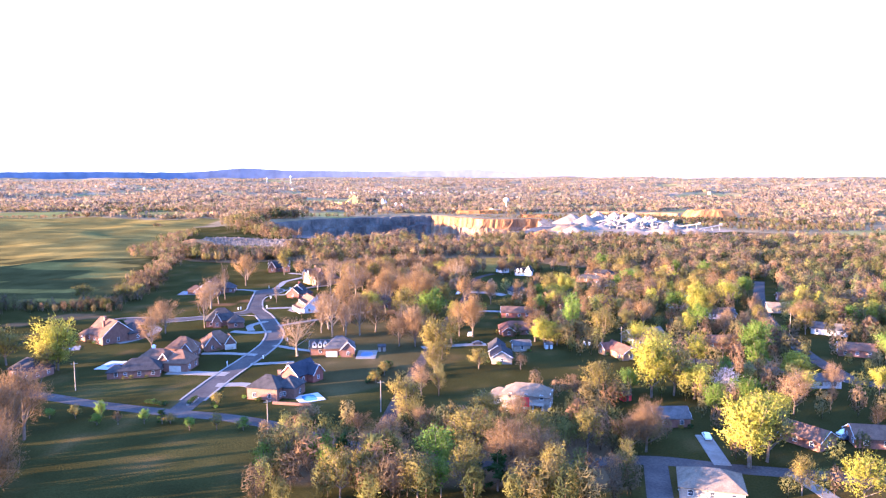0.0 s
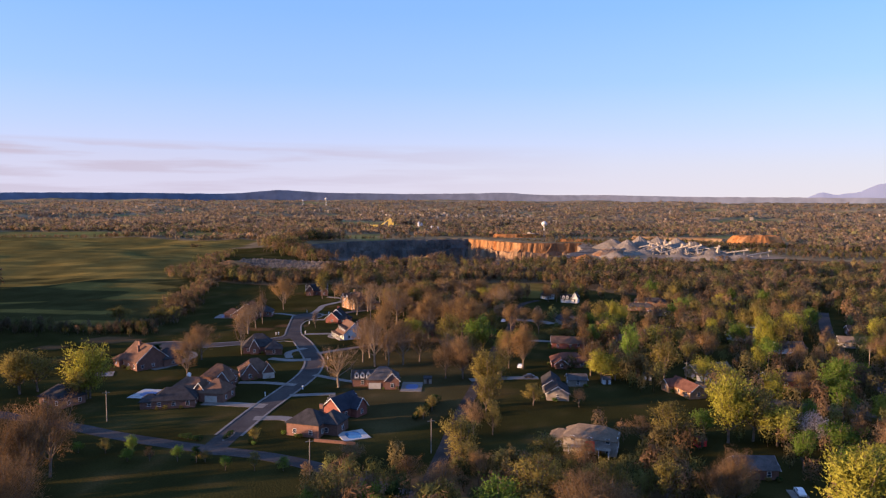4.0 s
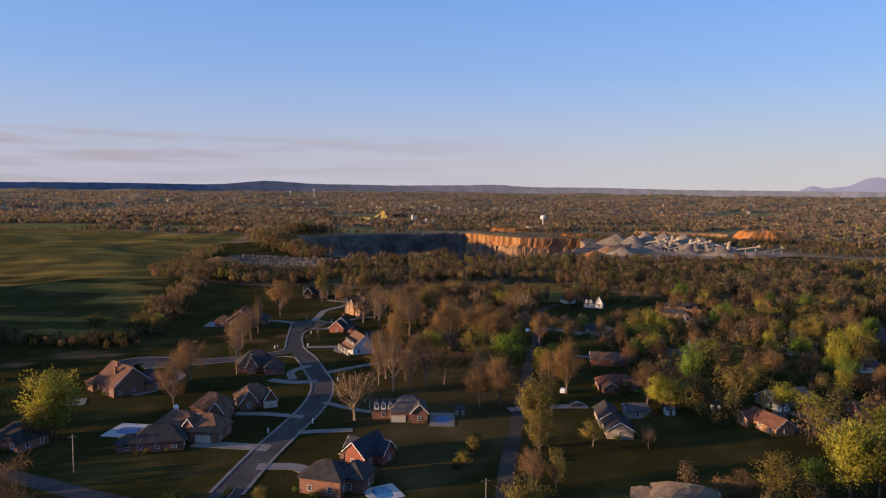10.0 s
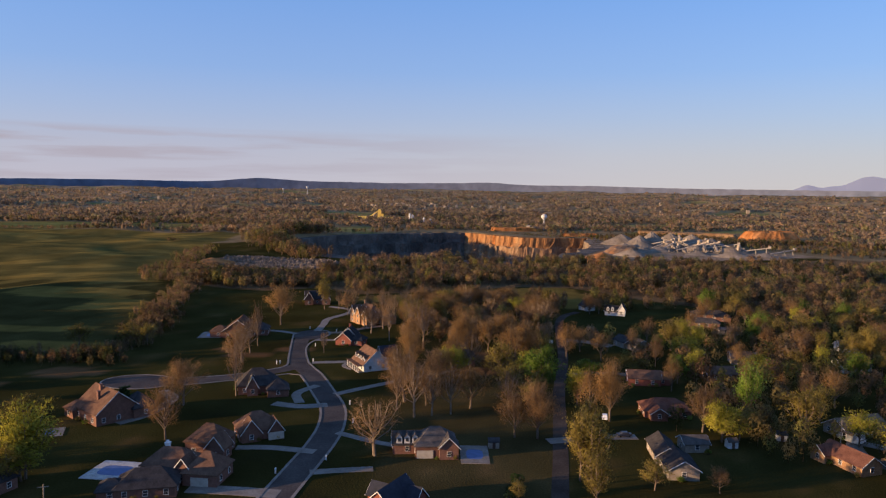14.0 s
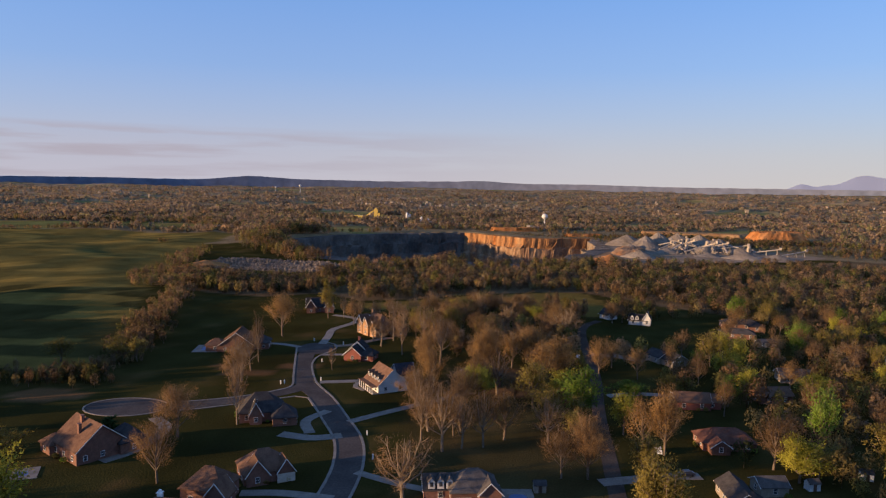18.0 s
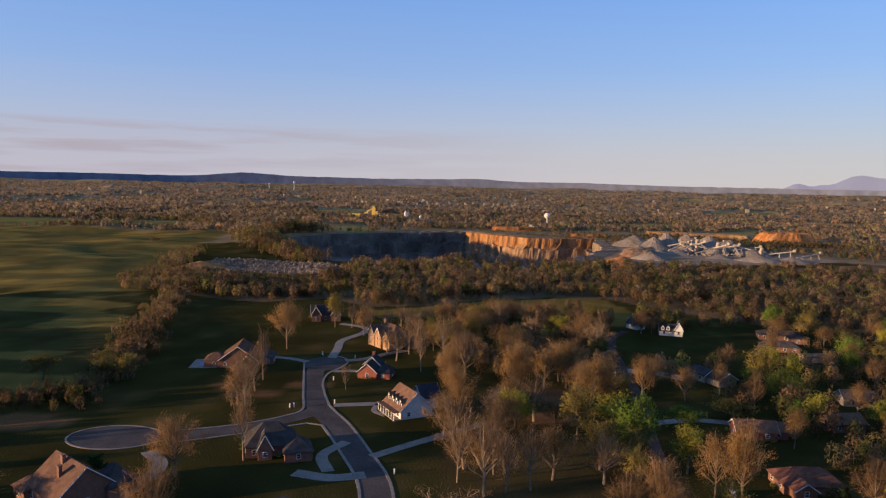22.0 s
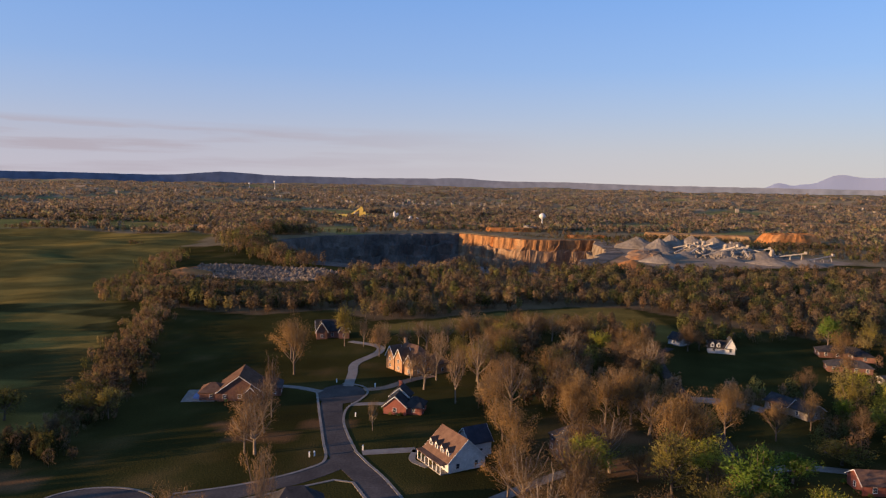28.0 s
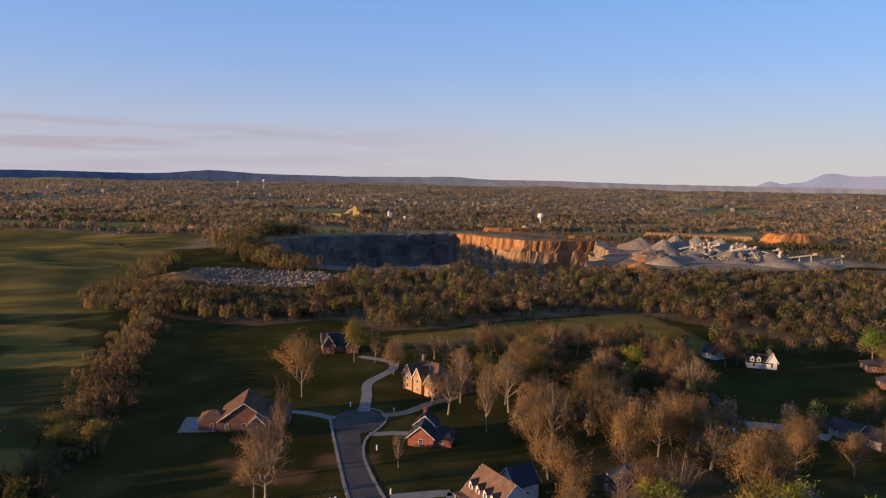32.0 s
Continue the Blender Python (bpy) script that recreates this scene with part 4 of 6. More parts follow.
def house(label, px, py, deg, wings, wallm, roofm, chimneys=(), dormers=(), garage=None, door=None, category="house", windows=True, size=1.0):
    """wings: (x, y, width, depth, wall height, ridge axis, roof rise, shape[, wall, roof]) about the house's middle, in metres."""
    h = empty_at("house", px * K, py * K, 0.0, radians(deg), label, category, "houses")
    if size != 1.0:
        wings = [tuple(q * size for q in g[:5]) + (g[5], g[6] * size) + tuple(g[7:]) for g in wings]
        chimneys = [tuple(q * size for q in g) for g in chimneys]
        dormers = [tuple(q * size for q in g[:3]) + (g[3],) for g in dormers]
        garage = garage and (garage[0] * size, garage[1] * size, garage[2])
        door = door and (door[0] * size, door[1] * size, door[2])
    for n, wing in enumerate(wings):
        ox, oy, w, d, wh, ridge, rise, shape = wing[:8]
        wm = wing[8] if len(wing) > 8 else wallm
        rm = wing[9] if len(wing) > 9 else roofm
        wall = part("wall", wing_walls(w, d, wh, ridge, rise, shape), wm, h)
        wall.location = (ox, oy, 0)
        roof = part("roof", wing_roof(w, d, wh, ridge, rise, shape), rm, h)
        roof.location = (ox, oy, 0.02 * n)
        if shape == "gable":
            for end in (-1, 1):
                rake = part("fascia", fascia(w, d, wh, ridge, rise, end), M_TRIM, h, "white gable trim")
                rake.location = (ox, oy, 0.02 * n)
        if not windows:
            continue
        for side, (length, off, a) in enumerate(((w, -d / 2, 0), (d, w / 2, 90), (w, d / 2, 180), (d, -w / 2, 270))):
            count = max(1, int(length / 4.2))
            for level in range(2 if wh > 4.4 else 1):
                for i in range(count):
                    s = (i + 0.5) / count * length - length / 2
                    c, sn = math.cos(radians(a)), math.sin(radians(a))
                    lx, ly = ((s, off), (off, s), (-s, off), (off, -s))[side]
                    gx, gy = ox + lx, oy + ly
                    nx, ny = sn, -c
                    if any(k != n and abs(gx + nx * 0.3 - o[0]) < o[2] / 2 + 0.5 and abs(gy + ny * 0.3 - o[1]) < o[3] / 2 + 0.5 for k, o in enumerate(wings)):
                        continue
                    if garage and math.hypot(gx - garage[0], gy - garage[1]) < 3.2 and level == 0:
                        continue
                    if door and math.hypot(gx - door[0], gy - door[1]) < 1.4 and level == 0:
                        continue
                    win = part("window", FRAME, M_TRIM, h)
                    win.location, win.rotation_euler = (gx + nx * 0.05, gy + ny * 0.05, 1.6 + 2.7 * level), (0, 0, radians(a))
                    part("pane", PANE, M_GLASS, win)
    for x, y, z in chimneys:
        c = part("chimney", box_mesh([((0, 0, z / 2), (1.1, 0.8, z), 0, 0), ((0, 0, z), (1.3, 1.0, 0.25), 0, 0)]), wallm, h)
        c.location = (x, y, 0)
    for x, y, z, a in dormers:
        dormer(h, x, y, z, radians(a), M_SIDING, roofm)
    if garage:
        g = part("garage_door", GARAGE, M_GARAGE, h, "pale panelled garage door")
        g.location, g.rotation_euler = (garage[0], garage[1], 0.0), (0, 0, radians(garage[2]))
    if door:
        g = part("door", DOORLEAF, M_DOOR, h, "dark front door")
        g.location, g.rotation_euler = (door[0], door[1], 0.0), (0, 0, radians(door[2]))
    return h


B, R, D, G, T, N, RR = M_BRICK, M_REDBRICK, M_ROOF_DARK, M_ROOF_GREY, M_ROOF_TAN, M_ROOF_NAVY, M_ROOF_RED
W = M_ROOF_BROWN
# west side of the street
house("orange brick house with dark hipped roof beside a pool", -51.5, 184, -12, [(0, 0, 12, 11, 4.6, "x", 3.4, "hip"), (7, 3, 8, 9, 4.2, "y", 3.0, "hip"), (-7, 2, 3.0, 4, 2.6, "x", 0.8, "hip", M_TRIM, D)], B, D, chimneys=[(3, 3, 9)], size=0.9)
house("red brick house with slate blue gabled roof", -46.6, 198.6, -26, [(0, 0, 9.5, 14, 4.2, "y", 4.4, "gable"), (-5.5, 3, 6, 6, 3.4, "x", 2.8, "gable"), (4.5, 3, 7, 7, 4.0, "x", 3.6, "gable")], R, N, door=(-5, -0.1, 0), size=0.8)
house("brick house with grey hipped roof and white dormers", -40.5, 229, 8, [(0, 0, 13, 11, 4.2, "x", 4.2, "hip"), (-9, 2, 9, 7, 3.4, "x", 3.0, "gable"), (4, -4, 6, 6, 4.0, "y", 3.0, "gable")], B, G, dormers=[(-11.5, -0.4, 4.0, 0), (-9, -0.4, 4.0, 0), (-6.5, -0.4, 4.0, 0)], garage=(-3.5, -5.6, 0), size=0.88)
WHITEHOUSE = house("white house with brown gabled roof and dormers", -66.3, 302.6, -60, [(0, 0, 13, 11.5, 3.1, "x", 5.2, "gable"), (-3.5, 8.6, 7, 7, 4.2, "y", 3.4, "gable", M_SIDING, N)], M_SIDING, W, dormers=[(-4.5, -3.6, 3.9, 0), (-1.5, -3.6, 3.9, 0), (1.5, -3.6, 3.9, 0), (4.5, -3.6, 3.9, 0)])
part("porch_roof", box_mesh([((0, -6.9, 2.75), (13.6, 2.9, 0.18), 0, 0)]), W, WHITEHOUSE)
part("porch_floor", box_mesh([((0, -6.9, 0.15), (13.2, 2.5, 0.3), 0, 0)]), M_CONCRETE, WHITEHOUSE)
for i in range(7):
    part("column", tube((-6.3 + 2.1 * i, -8.05, 0.2), (-6.3 + 2.1 * i, -8.05, 2.7), 0.14, 0.12, 8), M_TRIM, WHITEHOUSE)
house("red brick house with white gable and dark roof", -79.5, 337, -10, [(-2, -1, 9, 10, 3.4, "y", 3.8, "gable"), (5, 0, 7, 9, 3.0, "x", 2.8, "hip"), (-2, 5, 8, 6, 5.0, "y", 3.4, "gable", M_SIDING, D)], R, D, chimneys=[(-3, 8, 9.5)], size=0.84)
house("large tan stone house with many steep gables", -79, 380, -48, [(0, 0, 17, 10, 5.4, "x", 4.6, "hip"), (-5, -5, 5, 5, 5.6, "y", 3.8, "gable"), (1, -5.5, 4.5, 5, 5.6, "y", 3.6, "gable"), (7.5, -5, 5, 6, 4.6, "y", 3.4, "gable"), (9, 5, 8, 8, 4, "x", 3.2, "hip")], M_STONE, W, chimneys=[(-7, 2, 11)])
house("brown brick house with wide hipped roof and patio", -125.5, 348, 8, [(0, 0, 15, 15, 3.2, "y", 5.4, "gable"), (9, 2, 9, 9, 3, "x", 3, "hip", B, D), (-9.5, -2, 8, 9, 2.8, "x", 2.2, "hip"), (4, -8.5, 5, 5, 3, "y", 2.6, "gable")], B, W)
house("brick house with steep gables among tall trees", -112.5, 426, 12, [(0, 0, 15, 9, 3.6, "x", 4.4, "gable"), (-5, -4, 5, 6, 4, "y", 4, "gable"), (5.5, -4, 5, 6, 3.6, "y", 3.6, "gable")], B, D)
house("brick house with dark steep hipped roofs", -93.5, 272.5, 18, [(-2, 2, 15, 12, 3.6, "x", 5.2, "hip"), (5.5, -6, 8, 8, 3.2, "y", 3.4, "hip"), (-4, -4, 4, 5, 3.8, "y", 3.8, "gable")], B, D, garage=(9.6, -6, 90), size=0.92)
house("brown brick house with tan gabled roof", -84, 236.5, 28, [(0, 0, 13, 11, 3.4, "x", 4.6, "hip"), (-3, -4.5, 6, 5, 3.4, "y", 4.0, "gable"), (5, -4.5, 4.5, 5, 3.4, "y", 3.2, "gable")], B, W, garage=(5, -7.06, 0), size=0.9)
house("brown brick house with broad hipped roof", -91, 225, -8, [(0, 0, 10.5, 9, 4.2, "x", 3.8, "hip"), (4.5, -3.5, 5, 5, 3.6, "y", 3.0, "gable")], B, W)
LONGHOUSE = house("long brick house with brown roof and pale chimney", -90.5, 212, -4, [(-5, 1, 13, 9, 3.2, "x", 3.4, "hip"), (6, -2, 9, 10, 3.4, "x", 3.8, "hip"), (1, -3.5, 5, 5, 3.3, "y", 3.2, "gable")], B, W, garage=(6, -7.06, 0))
stack = part("chimney", box_mesh([((0, 0, 3.6), (1.1, 0.9, 7.2), 0, 0), ((0, 0, 7.3), (1.35, 1.15, 0.25), 0, 0), ((0, 0, 7.65), (0.6, 0.5, 0.5), 0, 0)]), M_TRIM, LONGHOUSE, "white painted chimney")
stack.location = (-7, 2.2, 0)
house("dark brick house with low hipped roof", -95, 203, 16, [(0, 0, 14, 9, 3.0, "x", 3.2, "hip"), (-8, -1, 6, 6, 2.6, "x", 1.8, "hip")], B, D)
house("brown house with large gabled roof and two chimneys", -126, 246, -37, [(0, 0, 15, 14, 3.8, "x", 5.8, "gable"), (4, 8.5, 9, 8, 3.4, "x", 3.6, "hip", B, D), (-8.5, -5.5, 6, 6, 2.8, "x", 2.0, "hip")], B, W, chimneys=[(-1.5, -1.2, 10.6), (1.6, -3.4, 9.4)])
house("dark brick house among garden trees", -127, 201, -20, [(0, 0, 12, 9, 3.2, "x", 3.4, "hip")], B, D)
house("dark brick house hidden among bare trees", -38, 309, 10, [(0, 0, 14, 9, 4.8, "x", 3.4, "hip"), (-4, -4, 5, 5, 4.8, "y", 3, "gable")], B, D)
# east of the lane
house("brick ranch house with red-brown roof", 51.5, 228.5, -70, [(0, 0, 14, 7, 2.7, "x", 2.4, "gable"), (-5.5, -3.6, 5, 4.5, 2.6, "y", 2.0, "gable")], M_STONE, RR)
house("cream ranch house with white gable and carport", 64, 251, 22, [(0, 0, 17, 8.5, 2.8, "x", 2.6, "gable"), (-6.5, -4, 5, 6, 2.7, "y", 2.2, "gable", M_SIDING, M_ROOF_TAN)], M_CREAM, T)
house("cream bungalow with long grey roof", 12, 226.5, -1, [(0.5, -6, 8, 11, 2.8, "y", 2.4, "gable"), (-1.0, 5, 6.5, 13, 2.8, "y", 2.2, "gable")], M_CREAM, D)
house("small grey outbuilding beside the bungalow", 19.5, 236, 6, [(0, 0, 7, 6, 2.6, "x", 1.6, "gable")], M_CREAM, G, category="outbuilding")
house("low house with wide red-brown roof", 19.5, 262, 0, [(0, 0, 17, 11, 2.8, "x", 3.2, "hip", B, RR), (-4, -6, 6, 6, 2.7, "y", 2, "gable")], B, RR, size=0.9)
house("red brick ranch house behind trees", 20.5, 292, -4, [(0, 0, 12, 8, 2.8, "x", 2.4, "gable"), (7, 1, 6, 6, 2.6, "x", 2, "gable")], R, W)
DECKHOUSE = house("tan-roofed house with raised deck and red panel", 17, 178, -14, [(0, 0, 15, 8.5, 4.6, "x", 2.6, "hip"), (-9, 1, 6, 6, 3.0, "x", 1.8, "hip")], M_CREAM, T)
deck = part("deck", box_mesh([((0, -5.6, 2.4), (12, 2.8, 0.18), 0, 0), ((0, -6.95, 3.4), (12, 0.08, 0.1), 0, 0)] + [((-5.9 + i * 0.59, -6.95, 2.9), (0.07, 0.07, 1.0), 0, 0) for i in range(21)]), M_WOODPOLE, DECKHOUSE, "grey timber deck with railing")
for i in range(5):
    part("post", box_mesh([((-5.6 + 2.8 * i, -6.8, 1.15), (0.18, 0.18, 2.7), 0, 0)]), M_TRIM, DECKHOUSE)
part("panel", box_mesh([((0.4, -7.1, 3.4), (2.6, 0.12, 3.0), 0, 0)]), M_RED, DECKHOUSE, "bright red hanging panel")
house("low house with purple-grey roof", 49.5, 166, 4, [(0, 0, 10, 8, 2.8, "x", 2.2, "gable")], B, G)
house("white farmhouse with dark roof and dormers", 33.5, 412, -16, [(0, 0, 10, 6.5, 2.7, "x", 2.9, "gable"), (4.6, 0, 4, 7, 3.6, "y", 3.6, "gable")], M_SIDING, D, dormers=[(-3.2, -2.0, 3.0, 0), (-0.6, -2.0, 3.0, 0)])
house("white gabled cottage beside the farmhouse", 22.5, 424, 30, [(0, 0, 6.5, 7.5, 2.7, "y", 2.8, "gable")], M_SIDING, D)
house("long grey-roofed white house", 28, 341, 24, [(0, -3, 8, 8, 2.8, "y", 2.4, "gable"), (-1.5, 5, 7, 9, 2.8, "y", 2.2, "gable")], M_CREAM, D)
house("pale narrow house among trees", 74, 372, 4, [(0, 0, 12, 4.5, 2.6, "x", 1.0, "gable")], M_CREAM, G)
house("long low brown-roofed house", 77, 409, -12, [(0, 0, 20, 9, 2.7, "x", 2.0, "hip"), (7, -6, 8, 8, 2.6, "y", 1.8, "hip")], B, D)
house("low house with dark roof behind trees", 68, 388, -16, [(0, 0, 17, 8, 2.7, "x", 2.0, "hip")], B, D)
house("brick ranch house with long brown roof", 85.5, 242, 4, [(0, 0, 18, 8.5, 2.8, "x", 2.2, "gable")], R, W)
house("cream ranch house with tan roof", 136, 304, -14, [(0, 0, 17, 8.5, 2.8, "x", 2.2, "gable")], M_CREAM, T)
house("white ranch house with grey roof", 135, 263, -30, [(0, 0, 15, 8, 2.8, "x", 2.2, "gable")], M_SIDING, G)
house("low grey house with white carport", 99, 198, 0, [(0, 0, 14, 8, 2.7, "x", 1.4, "gable")], M_SIDING, G)
house("brick ranch house with brown roof", 76, 155, -55, [(0, 0, 14, 8, 2.8, "x", 2.2, "gable")], B, W)
house("brick bungalow with brown roof and cars outside", 92, 154, -8, [(0, 0, 15, 8.5, 2.8, "x", 2.4, "gable")], B, W)
house("house with broad tan roof beside the road", 47, 129, -14, [(0, 0, 14, 11, 2.8, "x", 2.8, "hip")], M_CREAM, T)
for i, (x, y, a, w) in enumerate(((150, 235, 20, 14), (128, 232, -20, 13), (170, 290, 10, 15), (105, 292, 5, 13), (150, 330, -10, 14), (185, 340, 15, 14), (110, 345, 0, 12), (46, 300, 8, 12), (62, 322, -6, 12), (95, 315, 12, 13), (205, 300, 0, 14), (60, 200, 4, 0), (175, 250, 8, 14), (210, 380, 0, 14), (140, 375, 8, 12))):
    if w:
        house("low %s ranch house among garden trees" % ("white", "brick", "cream")[i % 3], x, y, a, [(0, 0, w, 8, 2.8, "x", 2.2, "gable")], (M_SIDING, B, M_CREAM)[i % 3], (D, W, G)[i % 3])

# ---- pools and yards ----


def pool(x, y, deg, w, d, pw, pd, water, label, paving=M_CONCRETE):
    e = empty_at("pool", x * K, y * K, 0, radians(deg), label, "swimming pool", "garden pools")
    hx, hy = pw / 2, pd / 2
    part("deck", box_mesh([((0, (d / 2 + hy) / 2, 0), (w, d / 2 - hy, 0.3), 0, 0), ((0, -(d / 2 + hy) / 2, 0), (w, d / 2 - hy, 0.3), 0, 0), (((w / 2 + hx) / 2, 0, 0), (w / 2 - hx, pd, 0.3), 0, 0), ((-(w / 2 + hx) / 2, 0, 0), (w / 2 - hx, pd, 0.3), 0, 0)]), paving, e, "pale concrete deck")
    n = 28
    v = [(0, 0, 0.11)] + [(hx * 1.0 * math.copysign(abs(math.cos(t)) ** 0.6, math.cos(t)), hy * math.copysign(abs(math.sin(t)) ** 0.6, math.sin(t)), 0.11) for t in np.linspace(0, 6.28318, n, endpoint=False)]
    part("water", (v, [(0, 1 + i, 1 + (i + 1) % n) for i in range(n)]), water, e)
    rim = [(q[0] * 1.0, q[1], 0.13) for q in v[1:]]
    outer = [(math.copysign(hx, q[0]) if abs(q[0]) > 0.01 else 0, math.copysign(hy, q[1]) if abs(q[1]) > 0.01 else 0, 0.13) for q in v[1:]]
    part("coping", (rim + outer, [(i, (i + 1) % n, n + (i + 1) % n, n + i) for i in range(n)]), paving, e)
    return e


pool(-40.2, 182.2, 30, 8.5, 8.5, 4.6, 6.4, M_POOL, "blue oval swimming pool in a pale deck", M_PALEDECK)
pool(-31.4, 228, 3, 8, 13.5, 4.8, 7.5, M_COVER, "covered swimming pool in a pale deck")
pool(-106.5, 212.4, -4, 13, 12, 8.5, 6.5, M_COVER, "swimming pool with pale concrete surround", M_PALEDECK)
pool(-136.5, 346, 8, 11, 14, 5, 8, M_COVER, "garden patio with covered pool beside the house")
pool(-133.5, 233, 24, 8, 8, 3.2, 3.2, M_COVER, "round hot tub on a stone terrace")


def car(x, y, deg, paint, label):
    e = empty_at("car", x * K, y * K, 0.1, radians(deg), label, "car", "parked cars")
    v, f = [], []
    prof = [(-2.2, 0.35), (-2.25, 0.85), (-1.3, 0.95), (-0.7, 1.45), (0.9, 1.48), (1.6, 0.98), (2.2, 0.9), (2.25, 0.35)]
    for s in (-0.88, 0.88):
        v += [(px, s * (0.82 if pz > 1.2 else 1), pz) for px, pz in prof]
    n = len(prof)
    f = [(i, (i + 1) % n, n + (i + 1) % n, n + i) for i in range(n)] + [tuple(range(n - 1, -1, -1)), tuple(range(n, 2 * n))]
    part("body", (v, f), paint, e)
    for s in (-1, 1):
        part("window", box_mesh([((0.05, s * 0.8, 1.2), (1.7, 0.06, 0.36), 0, 0)]), M_GLASS, e)
        for px in (-1.4, 1.4):
            part("wheel", tube((px, s * 0.92, 0.32), (px, s * 0.7, 0.32), 0.32, 0.32, 12), M_TYRE, e)
    part("windscreen", box_mesh([((1.28, 0, 1.24), (0.06, 1.3, 0.62), 0, -0.9)]), M_GLASS, e)


disc("entry_island", -70.2 * K, 178.5 * K, 1.0, 4.2, 0.17, M_CONCRETE, "narrow kerbed island at the mouth of the street", "kerb", ang=-0.05)
for args in ((55.2, 156, 85, M_CARWHITE, "white car parked on a concrete driveway"), (5, 243, 10, M_CARDARK, "dark car parked on the driveway"), (2.5, 256, 80, M_CARWHITE, "white van parked beside the lane"), (86, 156, 20, M_CARDARK, "dark car parked beside the bungalow"), (87, 159, 25, M_CARWHITE, "white car parked beside the bungalow"), (-3, 345, 75, M_CARWHITE, "white car standing beside the lane"), (100, 204, 90, M_CARWHITE, "white car parked on a driveway"), (61, 243, 40, M_CARWHITE, "white car parked under the trees")):
    car(*args)


def mailbox(x, y):
    e = empty_at("mailbox", x * K, y * K, 0, 0, "white mailbox post beside the kerb", "mailbox", "mailboxes")
    part("post", box_mesh([((0, 0, 0.55), (0.35, 0.35, 1.1), 0, 0)]), M_TRIM, e)
    part("box", box_mesh([((0, 0, 1.25), (0.35, 0.6, 0.35), 0, 0)]), M_TRIM, e)


for x, y in ((-87, 308), (-97.3, 304), (-98.3, 303.5), (-91.5, 331), (-64, 222), (-73, 214), (-62.5, 247), (-66, 262), (-89, 358), (-101, 362)):
    mailbox(x, y)


def utility_pole(x, y, h):
    e = empty_at("utility_pole", x * K, y * K, 0, 0.4, "weathered wooden utility pole with crossarm", "utility pole", "utility poles")
    part("pole", tube((0, 0, -0.5), (0, 0, h), 0.17, 0.12, 8), M_WOODPOLE, e)
    part("crossarm", box_mesh([((0, 0, h - 0.6), (2.2, 0.12, 0.14), 0, 0)]), M_WOODPOLE, e)


for args in ((-106, 187, 10), (-20, 172, 10), (53, 236, 10), (38, 296, 10), (120, 262, 10), (-44, 156, 10), (92, 222, 10)):
    utility_pole(*args)


def shed(x, y, deg, wallm, roofm, label):
    e = empty_at("garden_shed", x * K, y * K, 0, radians(deg), label, "shed", "garden sheds")
    part("wall", wing_walls(3, 2.4, 2.0, "x", 0.9, "gable"), wallm, e)
    part("roof", wing_roof(3, 2.4, 2.0, "x", 0.9, "gable", 0.2, 0.1), roofm, e)
    part("door", box_mesh([((0, -1.22, 0.9), (0.9, 0.06, 1.8), 0, 0)]), M_DOOR, e)


shed(29, 238, 10, M_SIDING, M_ROOF_GREY, "small white garden shed under a tree")
shed(43, 183, 20, M_RED, M_ROOF_RED, "small red playhouse on the lawn")
shed(43, 244, -10, M_SIDING, M_ROOF_GREY, "small white garden shed beside the drive")
shed(-27, 233, 4, M_CREAM, M_ROOF_DARK, "small dark shed beside the pool")
part("garden_wall", box_mesh([((-3, -7.6, 0.4), (13, 0.35, 1.0), 0, 0)]), M_BRICK, None)
wall_ob = scene.objects["garden_wall"]
wall_ob.location, wall_ob.rotation_euler = (-40.3 * K, 182 * K, 0), (0, 0, radians(-8))
tagged(wall_ob, "low brown brick wall round the pool terrace", "garden wall")
# ---- trees ----
TH = 15.0


def limb(v, f, p, q, r0, r1, n=5):
    a, b = tube(p, q, r0, r1, n)
    k = len(v)
    v += a
    f += [tuple(k + i for i in t) for t in b[:n]]


